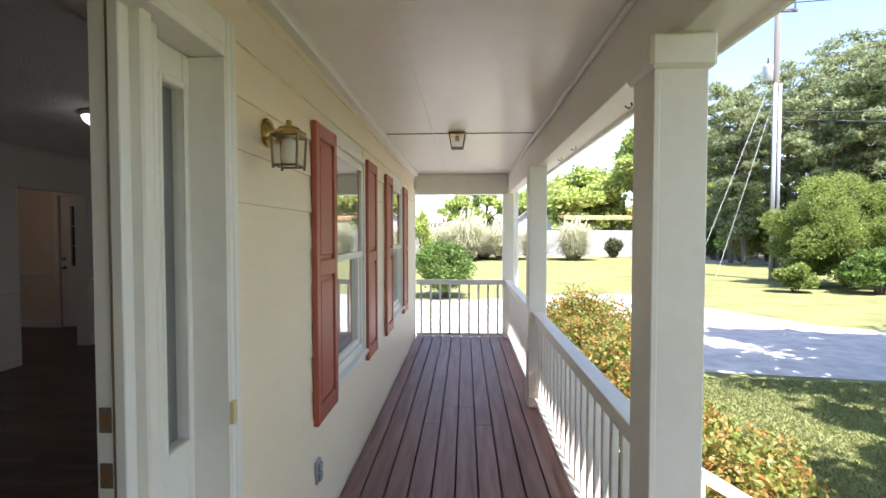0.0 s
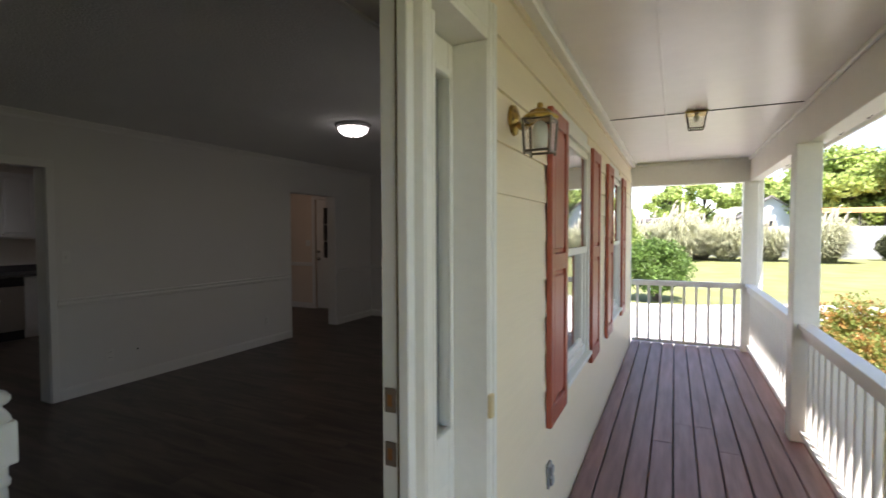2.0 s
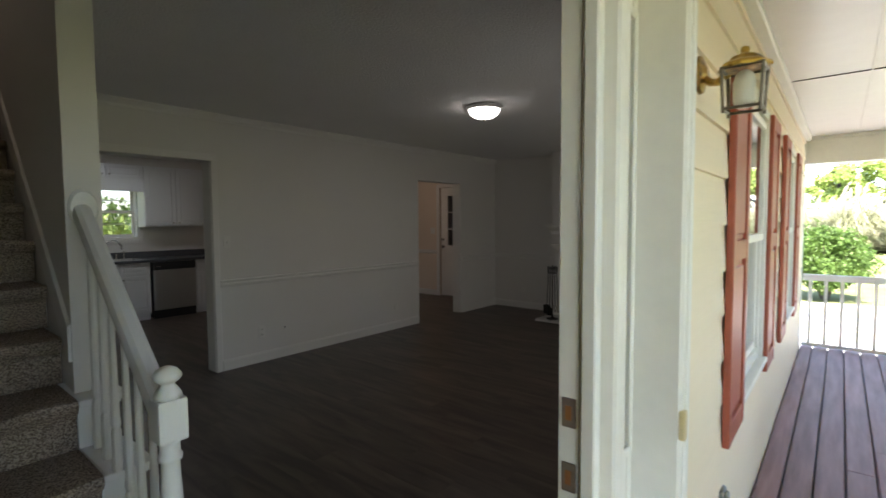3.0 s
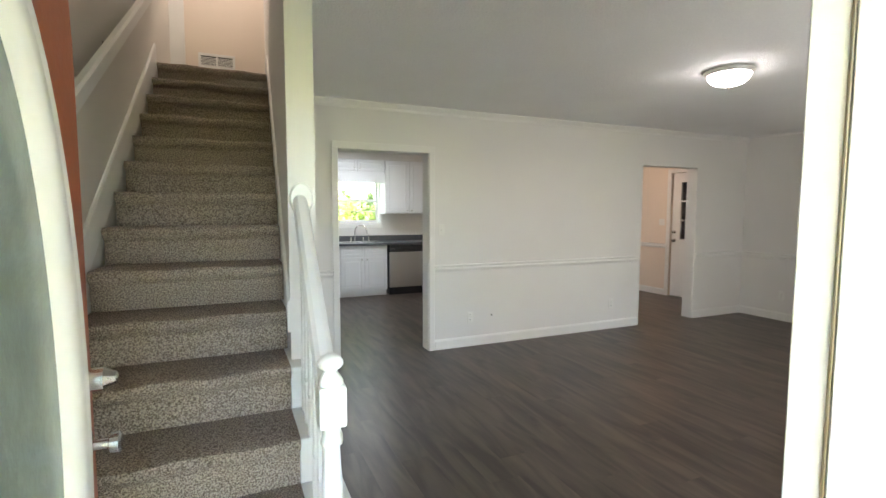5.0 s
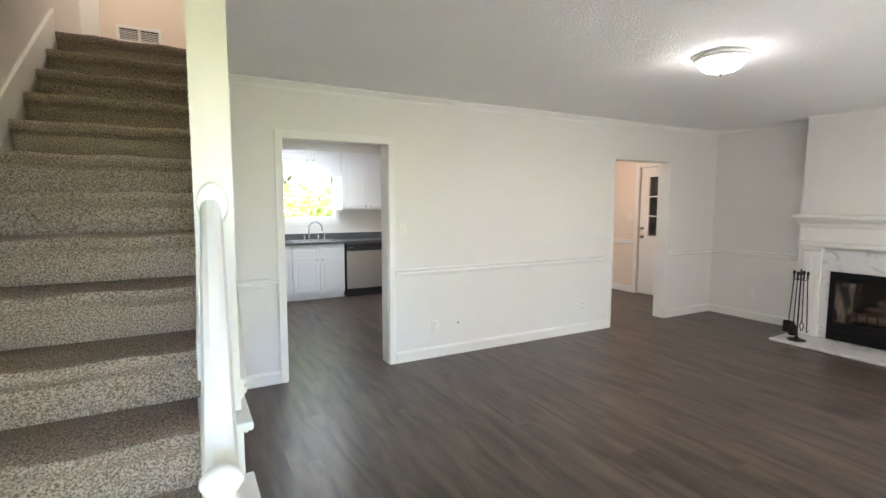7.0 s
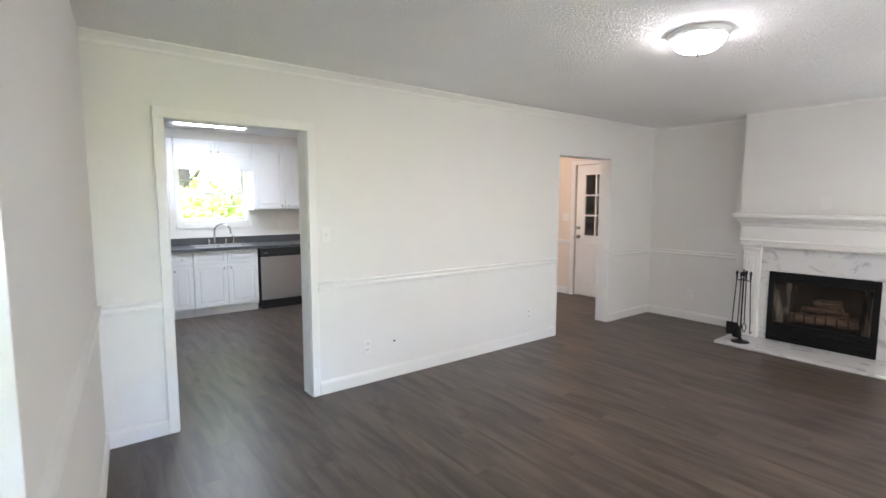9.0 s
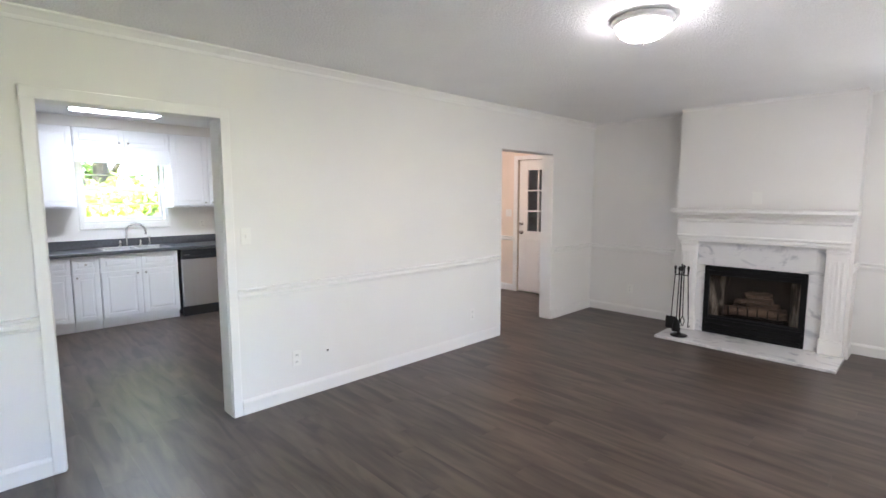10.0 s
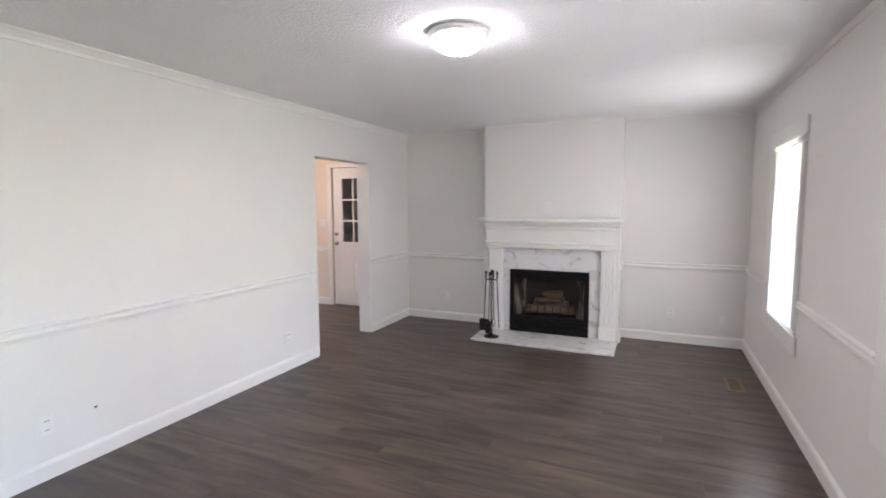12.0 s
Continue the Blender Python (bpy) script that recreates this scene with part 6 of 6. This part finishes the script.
for dx in (-0.8, 0.0, 0.8):
    part("insulator", rod(bmesh.new(), [(UX + dx, UY, 12.14), (UX + dx, UY, 12.4)], [0.05, 0.03], 8), CABLE, up)
for a, b2 in (((UX - 0.15, UY, 9.0), (11.9, 24.5, GROUND)), ((UX - 0.15, UY, 7.7), (12.9, 24.2, GROUND))):
    gw = thing("guy_wire", "pale taut guy wire of the utility pole", "wire", b2, "guy wires")
    part("wire", rod(bmesh.new(), [a, b2], 0.014, 6), GUY, gw)
for k, (z, far) in enumerate(((7.3, (42, 19, 8.2)), (7.0, (42, 21, 7.2)), (12.4, (42, 16, 13.0)), (6.4, (4.0, 60, 7.5)))):
    pts = []
    a, b2 = Vector((UX, UY, z)), Vector(far)
    for i in range(13):
        f = i / 12
        p = a.lerp(b2, f)
        p.z -= 2.4 * f * (1 - f)
        pts.append(p)
    cb = thing("overhead_cable", "sagging black overhead cable", "cable", tuple(a), "overhead cables")
    part("cable", rod(bmesh.new(), pts, 0.025, 5), CABLE, cb)

# short grass by the driveway
rg = np.random.default_rng(12)
gx, gy = rg.uniform(2.4, 9.5, 95000), rg.uniform(0.5, 7.3, 95000)
keep = gy < 7.5 - 0.09 * gx
leaf_mesh("grass", np.stack([gx[keep], gy[keep], np.full(keep.sum(), GROUND + 0.014)], 1), 0.019, BLADE, None, 12, 2.6, 1.6)
tagged(bpy.data.objects["grass"], "short lawn grass beside the driveway", "grass", kind="stuff")


# ---- floor planks ----
prand = random.Random(21)
PW, PL = 0.182, 1.22
lengths = {}


def plank_mesh(length):
    key = round(length, 3)
    if key not in lengths:
        bm = boxes((0.0001, key - 0.0001, 0.0001, PW - 0.0001, -0.011, 0.0), c=0.0003)
        me = bpy.data.meshes.new("plank")
        bm.to_mesh(me)
        bm.free()
        me.materials.append(LAMINATE)
        lengths[key] = me
    return lengths[key]


row = 0
y = -0.58 - PW
while y < 6.88:
    shift = (0.0, 0.41, 0.82, 0.2, 0.61, 1.02)[row % 6]
    x = -8.62 - shift
    while x < XI:
        a, b2 = max(x, -8.62), min(x + PL, XI)
        if b2 - a > 0.02 and y + PW < 6.95:
            piece("plank", plank_mesh(b2 - a), floor, (a, y, 0.0))
        x += PL
    y += PW
    row += 1
